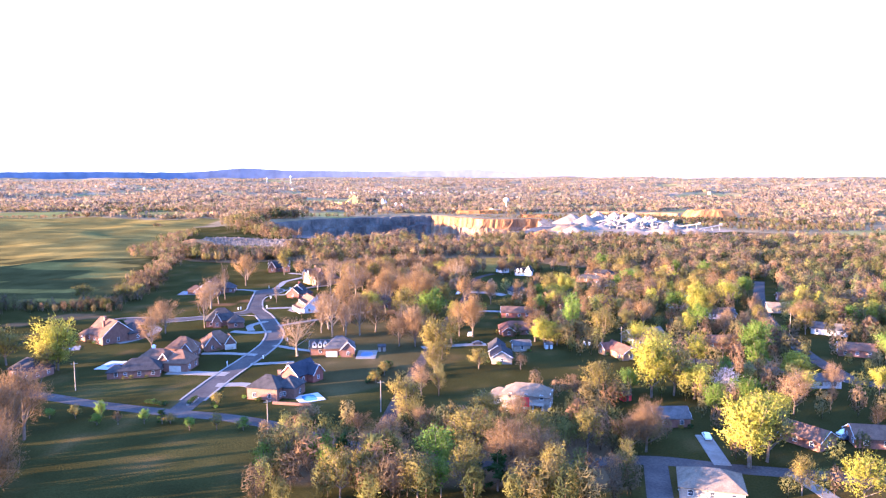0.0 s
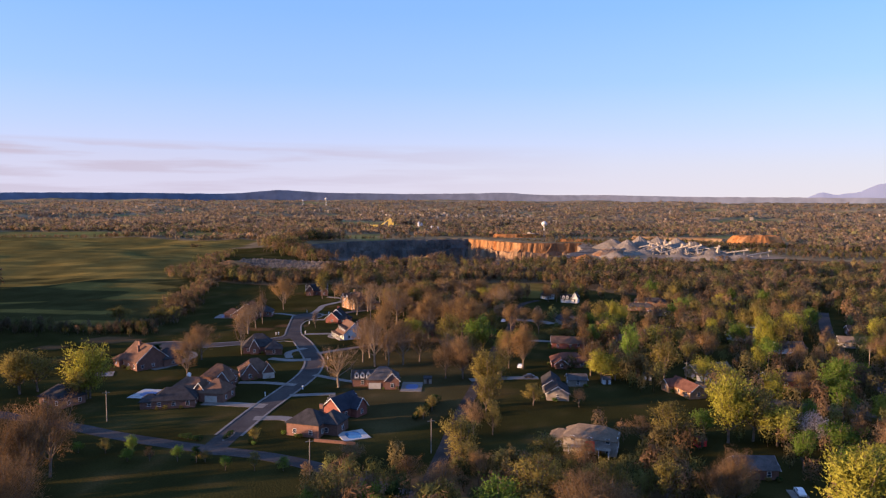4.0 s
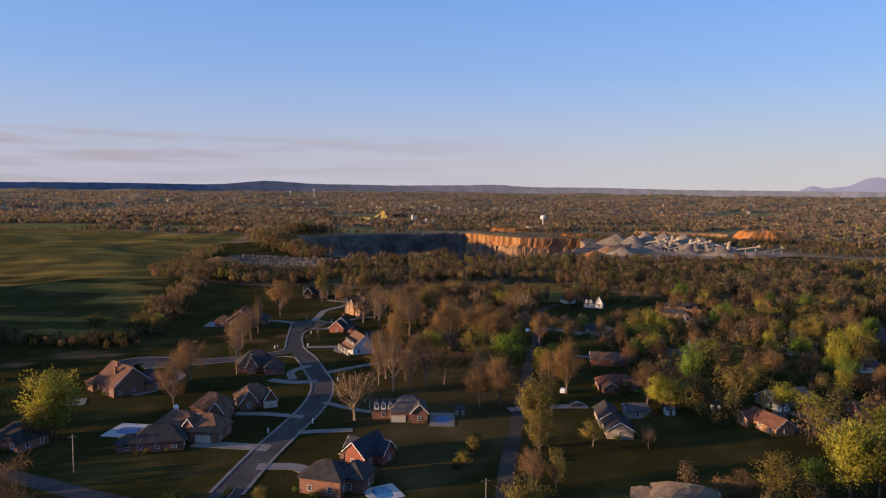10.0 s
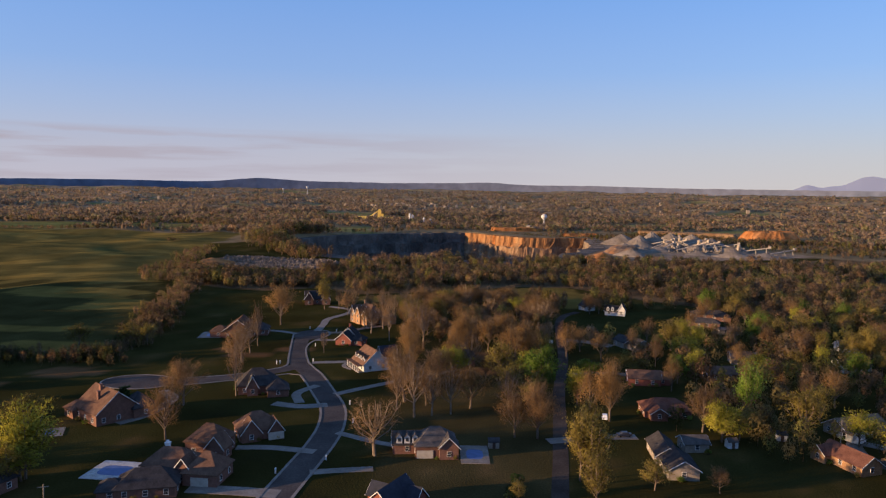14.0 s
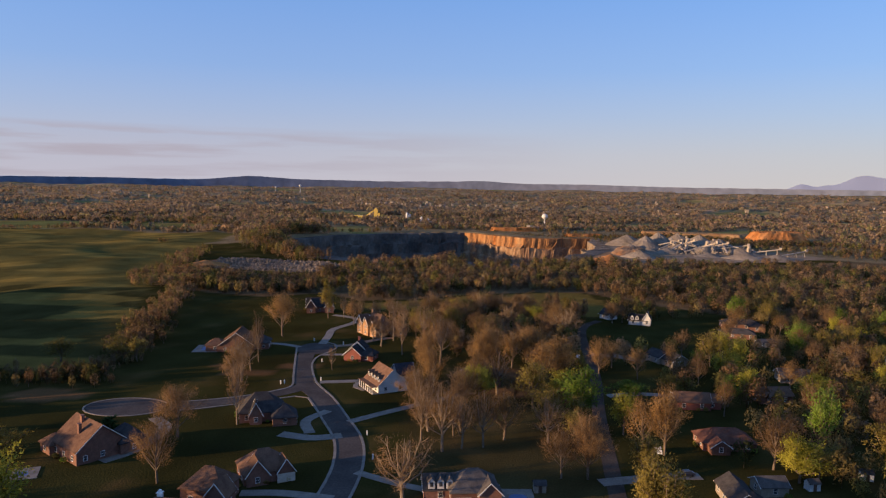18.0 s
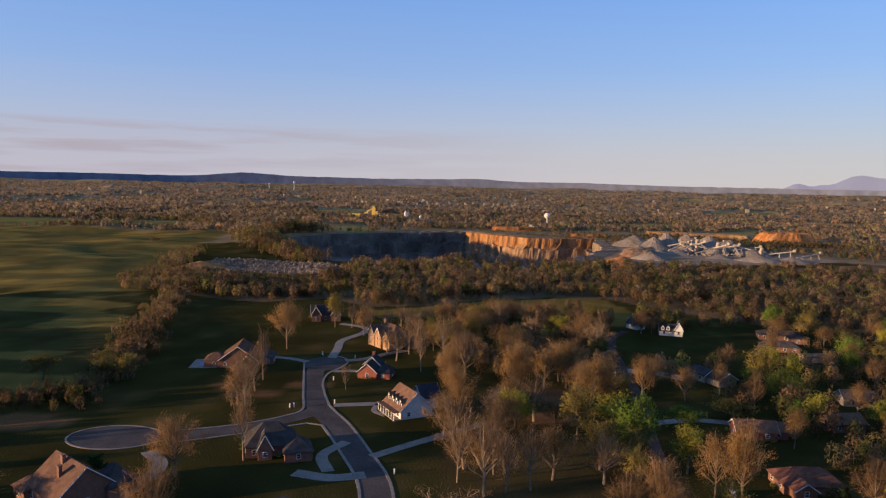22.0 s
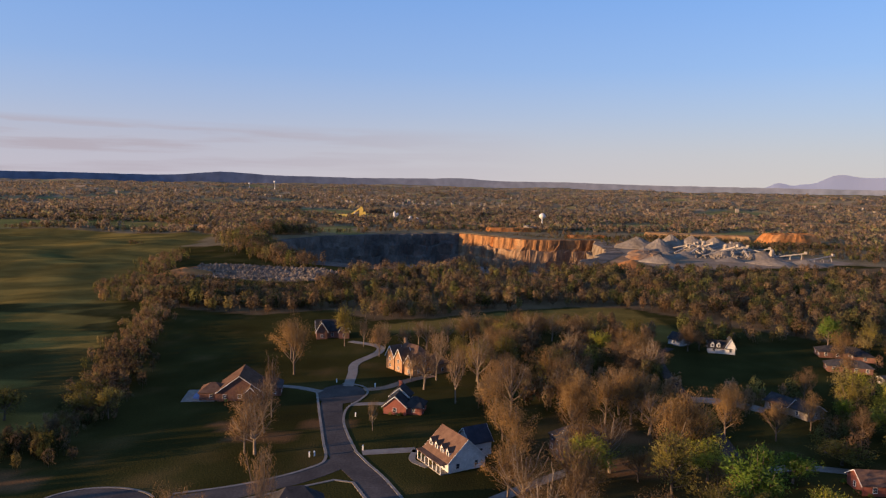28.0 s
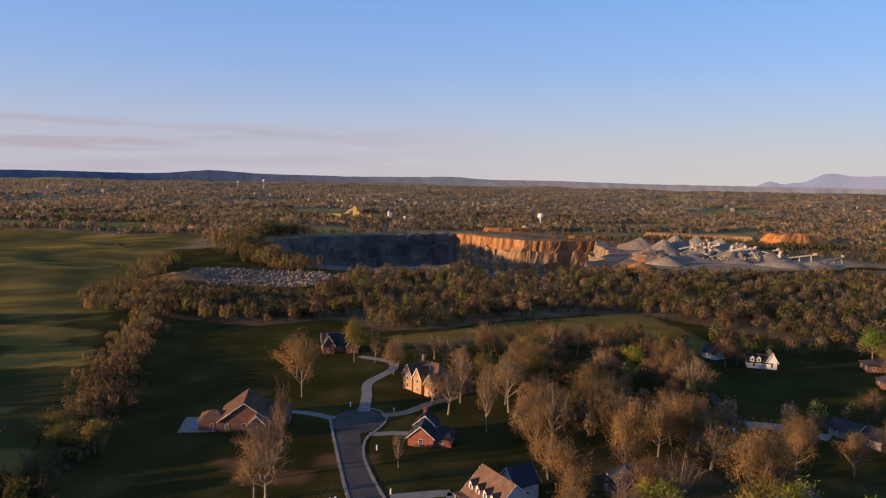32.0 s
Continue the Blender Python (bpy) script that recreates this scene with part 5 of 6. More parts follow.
def tree_meshes(name, seed, wide, bark, leaf, n, size, slim, low=0.3, cone=False):
    """Trunk with limbs, and a crown of small leaf or twig pieces, 15 m high."""
    r = random.Random(seed)
    rs = np.random.RandomState(seed)
    v, f = [], []
    top = Vector((r.uniform(-0.4, 0.4), r.uniform(-0.4, 0.4), TH * (0.93 if cone else 0.62)))
    mid = Vector((r.uniform(-0.3, 0.3), r.uniform(-0.3, 0.3), TH * 0.3))
    limb(v, f, (0, 0, -0.3), mid, 0.27, 0.2, 6)
    limb(v, f, mid, top, 0.2, 0.1, 5)
    tips = []
    for i in range(15):
        a = i * 2.4 + r.uniform(-0.4, 0.4)
        if cone:
            k = r.uniform(0.12, 0.95)
            base = mid.lerp(top, (k - 0.3) / 0.7) if k > 0.3 else mid * (k / 0.3)
            reach = wide * 0.5 * (1.05 - k) * r.uniform(0.75, 1.1)
            tip = base + Vector((math.cos(a) * reach, math.sin(a) * reach, -0.1 * reach))
            knee = base.lerp(tip, 0.5)
        else:
            # limbs fan out from a low fork to an uneven round crown
            k = (i + r.uniform(0, 1)) / 15
            base = mid * ((low * 0.75 + 0.3 * k) / 0.3) if low * 0.75 + 0.3 * k < 0.3 else mid.lerp(top, (low * 0.75 + 0.3 * k - 0.3) / 0.4)
            rise = radians(14 + 66 * k + r.uniform(-9, 9))
            tip = Vector((math.cos(a) * math.cos(rise) * wide * 0.5, math.sin(a) * math.cos(rise) * wide * 0.5, TH * (0.42 + 0.55 * math.sin(rise)))) 
            tip = base.lerp(tip, r.uniform(0.72, 1.02))
            knee = base.lerp(tip, 0.5) + Vector((math.cos(a) * 0.4, math.sin(a) * 0.4, -0.3))
        limb(v, f, base, knee, 0.12, 0.08, 4)
        limb(v, f, knee, tip, 0.08, 0.025, 3)
        tips.append((knee, tip))
        out = (tip - base).normalized()
        for j in range(2 if cone else 4):
            q = knee.lerp(tip, r.uniform(-0.5, 0.8))
            e = q + (out * 0.8 + Vector((r.uniform(-1, 1), r.uniform(-1, 1), r.uniform(-0.2, 1.0)))).normalized() * wide * r.uniform(0.13, 0.27)
            limb(v, f, q, e, 0.045, 0.018, 3)
            tips += [(q, e), (q, e)]
    tips.append((top * 0.85, top + Vector((0, 0, TH * 0.3 if not cone else 0.8))))
    if not cone:
        limb(v, f, top, top + Vector((0.3, 0.2, TH * 0.3)), 0.09, 0.02, 4)
    trunk = mesh_from(name + "_trunk", v, f, bark)
    # crown pieces
    pick = rs.randint(0, len(tips), n)
    A = np.array([tuple(t[0]) for t in tips])[pick]
    Bq = np.array([tuple(t[1]) for t in tips])[pick]
    t = rs.uniform(0.2, 1.12, (n, 1))
    c = A + (Bq - A) * t + rs.normal(0, wide * (0.05 if slim < 0.2 else 0.06 if not cone else 0.05), (n, 3))
    c[:, 2] = np.clip(c[:, 2], TH * (0.16 if not cone else 0.05), TH * 1.0)
    d = rs.normal(size=(n, 3))
    if slim < 0.5:
        d = 0.75 * d + (c - np.array((0, 0, TH * 0.35))) / TH * 2.2
    d /= np.linalg.norm(d, axis=1)[:, None]
    u = np.cross(d, rs.normal(size=(n, 3)) if slim < 0.2 else (c - np.array((0, 0, TH * 0.5))) / TH * 3 + rs.normal(0, 0.5, (n, 3)))
    u /= np.linalg.norm(u, axis=1)[:, None]
    s = size * rs.uniform(0.6, 1.4, (n, 1))
    # pieces turn their fronts outwards and shade as a round crown
    core = np.array((0, 0, TH * 0.5))
    out = (c - core) / np.array((wide * 0.5, wide * 0.5, TH * 0.5)) * np.array((1, 1, 0.85)) + np.array((0, 0, 0.12))
    out = out / np.linalg.norm(out, axis=1)[:, None]
    face = np.cross(-2 * u * slim, d * 2.1 - u * slim)
    u = np.where((face * out).sum(1)[:, None] < 0, -u, u)
    face = np.cross(-2 * u * slim, d * 2.1 - u * slim)
    face /= np.linalg.norm(face, axis=1)[:, None]
    nrm = out * 0.6 + face * 0.55
    nrm /= np.linalg.norm(nrm, axis=1)[:, None]
    P = np.stack([c - d * s + u * s * slim, c - d * s - u * s * slim, c + d * s * 1.1], 1).reshape(-1, 3)
    crown = bpy.data.meshes.new(name + "_crown")
    crown.from_pydata(P.tolist(), [], np.arange(3 * n).reshape(-1, 3).tolist())
    crown.materials.append(leaf)
    round_normals(crown, np.repeat(nrm, 3, axis=0))
    return trunk, crown


KINDS = {}
for key, wide, bark, leaf, n, size, slim, low in (("B", 11, M_BARK, M_TWIG, 4200, 0.5, 0.05, 0.2), ("P", 9, M_PALEBARK, M_TWIG, 1700, 0.5, 0.045, 0.27), ("U", 11, M_BARK, M_RUST, 4600, 0.2, 0.26, 0.22), ("O", 10, M_BARK, M_OLIVE, 3000, 0.25, 0.4, 0.22), ("G", 10, M_BARK, M_GREEN, 3100, 0.26, 0.48, 0.2), ("Y", 11, M_BARK, M_YELLOW, 3200, 0.26, 0.48, 0.2), ("W", 11, M_BARK, M_BLOSSOM, 2200, 0.24, 0.32, 0.2)):
    KINDS[key] = [tree_meshes("tree", 100 + 7 * i + len(KINDS) * 31, wide, bark, leaf, n, size, slim, low) for i in range(3)]
KINDS["E"] = [tree_meshes("tree", 400 + i, 6.5, M_BARK, M_EVERGREEN, 1500, 0.42, 0.5, 0.1, True) for i in range(2)]
WIDTH = {"B": 11, "P": 9, "U": 11, "O": 10, "G": 10, "Y": 11, "W": 11, "E": 6.5}
LABELS = {"B": "bare brown deciduous tree with fine twigs", "P": "tall bare tree with pale grey trunk", "U": "broad tree with rust-brown buds", "O": "tree with olive-brown spring buds", "G": "tree with fresh green spring leaves", "Y": "broad tree with bright yellow-green leaves", "W": "small tree with pale blossom", "E": "dark green conical evergreen"}
made_trees = [0]


def tree(kind, x, y, h, w):
    """A tree at plan place x, y, with height and crown width in metres."""
    made_trees[0] += 1
    variants = KINDS[kind]
    trunk, crown = variants[made_trees[0] % len(variants)]
    e = empty_at("tree", x * K, y * K, float(height(x * K, y * K)), made_trees[0] * 2.399, LABELS[kind], "tree", "trees")
    s = (1.4 if kind == "P" else 1.2) * w / WIDTH[kind]
    e.scale = (s, s, h / TH)
    part("trunk", trunk, None, e)
    part("crown", crown, None, e)


for spec in (("B", -16.3, 239.6, 19.2, 10.8), ("B", -21.8, 239.7, 15.7, 10.8), ("B", -16.3, 239.5, 17.6, 10.8), ("G", -12.3, 275.0, 19.1, 14.1), ("O", -9.5, 215.3, 21.0, 8.1), ("Y", -3.2, 267.4, 14.2, 9.5), ("U", 3.5, 254.5, 21.9, 9.9), ("U", -1.4, 255.4, 17.9, 9.9), ("U", 3.4, 254.3, 20.0, 9.9), ("B", 25.3, 247.9, 16.0, 11.9), ("Y", 27.9, 241.0, 13.0, 10.6), ("O", 32.5, 242.8, 10.6, 10.6), ("Y", 27.8, 241.1, 11.8, 10.6), ("G", 39.5, 256.1, 20.2, 9.4), ("O", 48.0, 243.5, 17.3, 12.1), ("O", 5.0, 212.0, 8.4, 7.2), ("B", 17.7, 211.6, 7.6, 4.9), ("Y", 59.6, 240.6, 11.6, 10.1)):
    tree(*spec)
for spec in (("Y", 62.3, 227.9, 13.1, 11.6), ("Y", 37.4, 296.0, 13.5, 7.8), ("Y", 40.4, 321.7, 11.8, 13.5), ("U", 6.6, 333.4, 12.2, 10.4), ("O", 20.2, 305.1, 7.3, 14.9), ("P", -47.4, 252.8, 21.4, 10.8), ("P", -37.9, 256.2, 18.6, 7.9), ("P", -52.7, 258.9, 17.2, 7.1), ("P", -42.9, 254.7, 16.8, 7.9), ("P", -53.8, 225.5, 17.5, 12.9), ("B", -110.7, 257.0, 17.9, 12.9), ("B", -104.1, 231.0, 19.1, 10.4), ("P", -99.5, 266.6, 22.8, 6.6), ("E", -124.5, 252.1, 8.3, 5.4), ("O", -143.4, 239.1, 8.9, 15.0), ("Y", -122.8, 205.8, 15.2, 10.9), ("O", -122.9, 202.4, 12.4, 10.9), ("Y", -122.6, 205.8, 13.9, 10.9)):
    tree(*spec)
for spec in (("U", -120.7, 389.7, 18.6, 15.2), ("P", -113.8, 313.9, 17.2, 10.7), ("O", -177.5, 322.8, 10.3, 12.0), ("O", -165.1, 337.6, 7.7, 12.3), ("P", -111.9, 317.7, 17.6, 8.1), ("Y", 57.4, 298.1, 10.9, 12.6), ("O", 63.8, 298.6, 8.9, 12.6), ("Y", 57.3, 298.3, 10.0, 12.6), ("O", 104.1, 321.5, 19.4, 10.8), ("O", 98.6, 321.5, 15.8, 10.8), ("O", 104.1, 321.3, 17.7, 10.8), ("U", 88.6, 337.5, 14.0, 14.9), ("Y", 58.6, 139.9, 21.5, 13.0), ("O", 63.3, 143.2, 17.5, 13.0), ("Y", 58.4, 140.1, 19.6, 13.0), ("B", 39.7, 147.9, 15.1, 9.8), ("B", 35.9, 145.9, 12.3, 9.8), ("B", 39.8, 147.8, 13.8, 9.8)):
    tree(*spec)
for spec in (("B", 10.1, 132.9, 16.3, 13.0), ("B", 15.9, 135.2, 13.3, 13.0), ("B", 10.0, 133.1, 14.9, 13.0), ("O", 2.6, 140.8, 15.4, 14.0), ("O", 6.4, 168.0, 9.0, 9.5), ("O", -13.1, 162.7, 16.3, 9.8), ("O", -7.5, 213.5, 18.6, 12.1), ("G", -38.6, 134.8, 8.4, 6.2), ("G", -27.9, 136.2, 10.8, 7.6), ("B", -36.4, 164.5, 6.3, 7.3), ("B", -23.0, 155.0, 7.6, 7.3), ("B", -15.4, 147.8, 9.7, 9.3), ("Y", -122.3, 206.8, 22.1, 14.5), ("O", -144.9, 208.5, 18.3, 12.3), ("O", -141.5, 211.7, 14.9, 12.3), ("O", -145.1, 208.6, 16.7, 12.3), ("B", -96.8, 142.4, 22.0, 12.1), ("B", -100.8, 139.6, 22.0, 12.1)):
    tree(*spec)
for spec in (("B", -96.6, 142.3, 22.0, 12.1), ("B", -97.6, 150.6, 23.9, 14.7), ("B", -82.7, 115.3, 22.0, 13.0), ("B", -83.8, 119.6, 22.0, 13.0), ("B", -83.0, 115.3, 22.0, 13.0), ("B", 29.4, 182.1, 8.8, 9.0), ("O", 35.8, 182.6, 13.8, 11.4), ("Y", 50.4, 185.4, 22.0, 13.0), ("O", 56.7, 187.2, 19.2, 13.0), ("Y", 50.3, 185.6, 21.5, 13.0), ("Y", 61.4, 184.7, 12.3, 12.3), ("G", 93.4, 225.6, 17.5, 10.9), ("G", 91.9, 222.4, 14.2, 10.9), ("G", 93.6, 225.6, 15.9, 10.9), ("Y", 94.4, 200.2, 11.8, 10.0), ("O", 96.5, 203.1, 9.6, 10.0), ("Y", 94.2, 200.3, 10.8, 10.0), ("W", 70.0, 185.4, 10.5, 11.1)):
    tree(*spec)
for spec in (("B", 82.0, 173.2, 14.8, 10.7), ("Y", 90.5, 274.6, 22.0, 10.4), ("O", 95.8, 274.2, 22.0, 10.4), ("Y", 90.5, 274.7, 22.0, 10.4), ("Y", 115.1, 312.0, 16.1, 13.9), ("G", 73.7, 179.5, 10.3, 11.8), ("O", -6.1, 185.8, 11.8, 5.7), ("B", -17.6, 141.3, 9.6, 7.5), ("G", 46.0, 190.2, 9.3, 8.0), ("E", -71.0, 161.6, 4.7, 2.9), ("G", -86.1, 160.3, 3.9, 3.7), ("O", -24.5, 196.7, 4.8, 3.6), ("O", -22.9, 204.0, 5.8, 4.2), ("Y", 67.5, 154.6, 14.4, 10.4), ("U", -115.5, 369.8, 22.7, 12.7), ("P", -110.6, 304.3, 16.4, 11.8), ("P", -112.8, 329.2, 21.6, 5.4), ("P", -113.0, 304.8, 14.5, 6.3)):
    tree(*spec)
for spec in (("U", -35.8, 320.8, 21.4, 10.1), ("U", -37.9, 317.9, 17.4, 10.1), ("U", -35.6, 320.8, 19.5, 10.1), ("U", -20.5, 329.4, 19.7, 12.7), ("U", -17.0, 332.8, 16.0, 12.7), ("U", -20.7, 329.5, 18.0, 12.7), ("U", -15.2, 303.6, 22.0, 13.0), ("U", -20.1, 300.0, 21.5, 13.0), ("U", -14.9, 303.5, 22.0, 13.0), ("Y", -13.9, 294.1, 12.2, 12.5), ("Y", -38.4, 293.4, 13.1, 12.6), ("P", -65.4, 343.8, 22.0, 6.8), ("P", -51.4, 331.7, 23.4, 11.2), ("P", -58.3, 358.8, 22.4, 10.2), ("U", 12.1, 319.5, 13.7, 9.4), ("B", 22.2, 412.6, 13.1, 9.9), ("B", 26.8, 413.9, 10.7, 9.9), ("B", 22.1, 412.7, 12.0, 9.9)):
    tree(*spec)
for spec in (("Y", -13.2, 401.3, 12.3, 10.1), ("O", -105.1, 408.9, 21.1, 8.9), ("P", -71.0, 366.4, 19.8, 8.5), ("P", -86.1, 321.0, 10.6, 3.0), ("P", -98.2, 409.4, 14.5, 5.1), ("P", -90.0, 405.8, 14.3, 5.0), ("U", 0.2, 320.8, 17.3, 11.1), ("O", -159.4, 325.4, 10.0, 9.6), ("O", -152.9, 325.6, 10.8, 7.6), ("G", 4.1, 294.6, 8.6, 11.5), ("B", -28.4, 293.7, 9.4, 9.1)):
    tree(*spec)
# young trees along the country road
for i in range(11):
    tree("GOGBGO"[i % 6], -100 + 6.2 * i, 164.5 - 1.15 * i + (i % 3) * 1.5, 3.6 + (i * 7 % 5) * 0.5, 3.0 + (i % 3) * 0.4)


def shrub_meshes(seed, leaf):
    """A low bush: short stems under a dense uneven mound of leaves."""
    rs = np.random.RandomState(seed)
    v, f = [], []
    for i in range(5):
        a = i * 1.26
        limb(v, f, (0, 0, -0.1), (0.4 * math.cos(a), 0.4 * math.sin(a), 0.9), 0.05, 0.02, 3)
    n = 260
    c = rs.normal(size=(n, 3))
    c /= np.linalg.norm(c, axis=1)[:, None]
    c = c * rs.uniform(0.6, 1.0, (n, 1)) * np.array((0.8, 0.8, 0.6)) * (1 + 0.2 * np.sin(c[:, :1] * 4 + seed)) + np.array((0, 0, 0.72))
    d = rs.normal(size=(n, 3))
    d /= np.linalg.norm(d, axis=1)[:, None]
    u = np.cross(d, rs.normal(size=(n, 3)))
    u /= np.linalg.norm(u, axis=1)[:, None]
    P = np.stack([c - d * 0.12 + u * 0.07, c - d * 0.12 - u * 0.07, c + d * 0.13], 1).reshape(-1, 3)
    return mesh_from("shrub_stems", v, f, M_BARK), mesh_from("shrub_leaves", P.tolist(), np.arange(3 * n).reshape(-1, 3).tolist(), leaf)


SHRUBS = [shrub_meshes(5, M_EVERGREEN), shrub_meshes(6, M_GREEN), shrub_meshes(8, M_OLIVE)]


def shrub(x, y, s, kind):
    e = empty_at("shrub", x, y, 0, x, "low rounded garden shrub beside the house", "shrub", "garden shrubs")
    e.scale = (s, s, s)
    part("stems", SHRUBS[kind][0], None, e)
    part("leaves", SHRUBS[kind][1], None, e)


rnd = random.Random(12)
for o in [q for q in scene.objects if q.name.split(".")[0] == "house"][:24]:
    wall = [c for c in o.children if c.name.split(".")[0] == "wall"][0]
    hx, hy = max(v.co.x for v in wall.data.vertices), max(v.co.y for v in wall.data.vertices)
    for i in range(5):
        u = rnd.uniform(-1, 1)
        p = o.matrix_basis @ (wall.location + (Vector((u * hx, -hy - 1.1, 0)) if i < 3 else Vector((-hx - 1.1, u * hy, 0))))
        shrub(p.x, p.y, rnd.uniform(0.6, 1.3), rnd.randrange(3))
for i in range(9):
    shrub((-26.5 + 0.5 * i) * K, (196 + 2.1 * i) * K, 1.5 + 0.3 * (i % 3), (0, 2, 0)[i % 3])
for i in range(5):
    shrub(-70.2 * K, (176.3 + 1.05 * i) * K, 0.95 + 0.15 * (i % 2), 0)
for i in range(6):
    shrub((-81.5 + 1.1 * i) * K, (176.6 - 0.35 * i) * K, 1.0 + 0.2 * (i % 3), 0)
for i in range(4):
    shrub((-62.2 - 0.9 * (i % 2)) * K, (173.4 + 0.8 * i) * K, 0.9 + 0.2 * (i % 2), (1, 0, 2, 0)[i])
tree("O", -62.5, 175.0, 5.2, 3.6)
HOUSE_SPOTS = [(o.location.x / K, o.location.y / K) for o in scene.objects if o.name.split(".")[0] in ("house", "pool")]
ROADS = [MAIN_STREET, SIDE_STREET, FRONT_ROAD, LANE, EAST_ROAD, NORTH_ROAD, CROSS_ROAD]
taken = [(o.location.x / K, o.location.y / K) for o in scene.objects if o.name.split(".")[0] == "tree"]


def clear(x, y, house_gap, gap):
    if any(math.hypot(x - a, y - b) < house_gap for a, b in HOUSE_SPOTS) or any(math.hypot(x - a, y - b) < gap for a, b in taken):
        return False
    p, q = np.array([x * K]), np.array([y * K])
    return all(near_line(p, q, line)[0] > 6 for line in ROADS) and not any(inside(p, q, z)[0] for z in (PAD, MEADOW, EAST_LAWN))


def fill(count, x0, x1, y0, y1, kinds, h0, h1, gap=4.0, house_gap=8.5, aspect=0.62):
    n = 0
    for _ in range(count * 14):
        if n >= count:
            return
        x, y = rnd.uniform(x0, x1), rnd.uniform(y0, y1)
        if clear(x, y, house_gap, gap):
            h = rnd.uniform(h0, h1)
            tree(rnd.choice(kinds), x, y, h, h * aspect * rnd.uniform(0.8, 1.2))
            taken.append((x, y))
            n += 1


fill(24, -58, -16, 255, 345, "PUUPBOU", 13, 18, 5.5, aspect=0.7)
fill(44, -64, 4, 342, 432, "PBUUOBPU", 12, 17, 5, aspect=0.72)
fill(8, -92, -50, 350, 440, "PPB", 11, 16, 6, 14)
fill(66, 24, 150, 255, 425, "BUOYUGBGUO", 10, 16, 5.5)
fill(40, 70, 215, 190, 330, "BUYOGYYGY", 9, 15, 6)
fill(22, 60, 120, 120, 200, "BYOGB", 8, 14, 6)
fill(20, -30, 34, 122, 160, "BOGOOE", 9, 14, 4.2)
fill(12, -150, -84, 100, 160, "BBOG", 8, 14, 6)
fill(10, -18, -4, 150, 330, "OOBO", 9, 14, 4, 6)

# ---- woods ----
PALETTE = np.array([(0.15, 0.108, 0.066), (0.175, 0.122, 0.074), (0.135, 0.102, 0.066), (0.14, 0.118, 0.052), (0.105, 0.105, 0.04), (0.165, 0.135, 0.058), (0.19, 0.122, 0.068), (0.05, 0.06, 0.024), (0.14, 0.14, 0.045)])


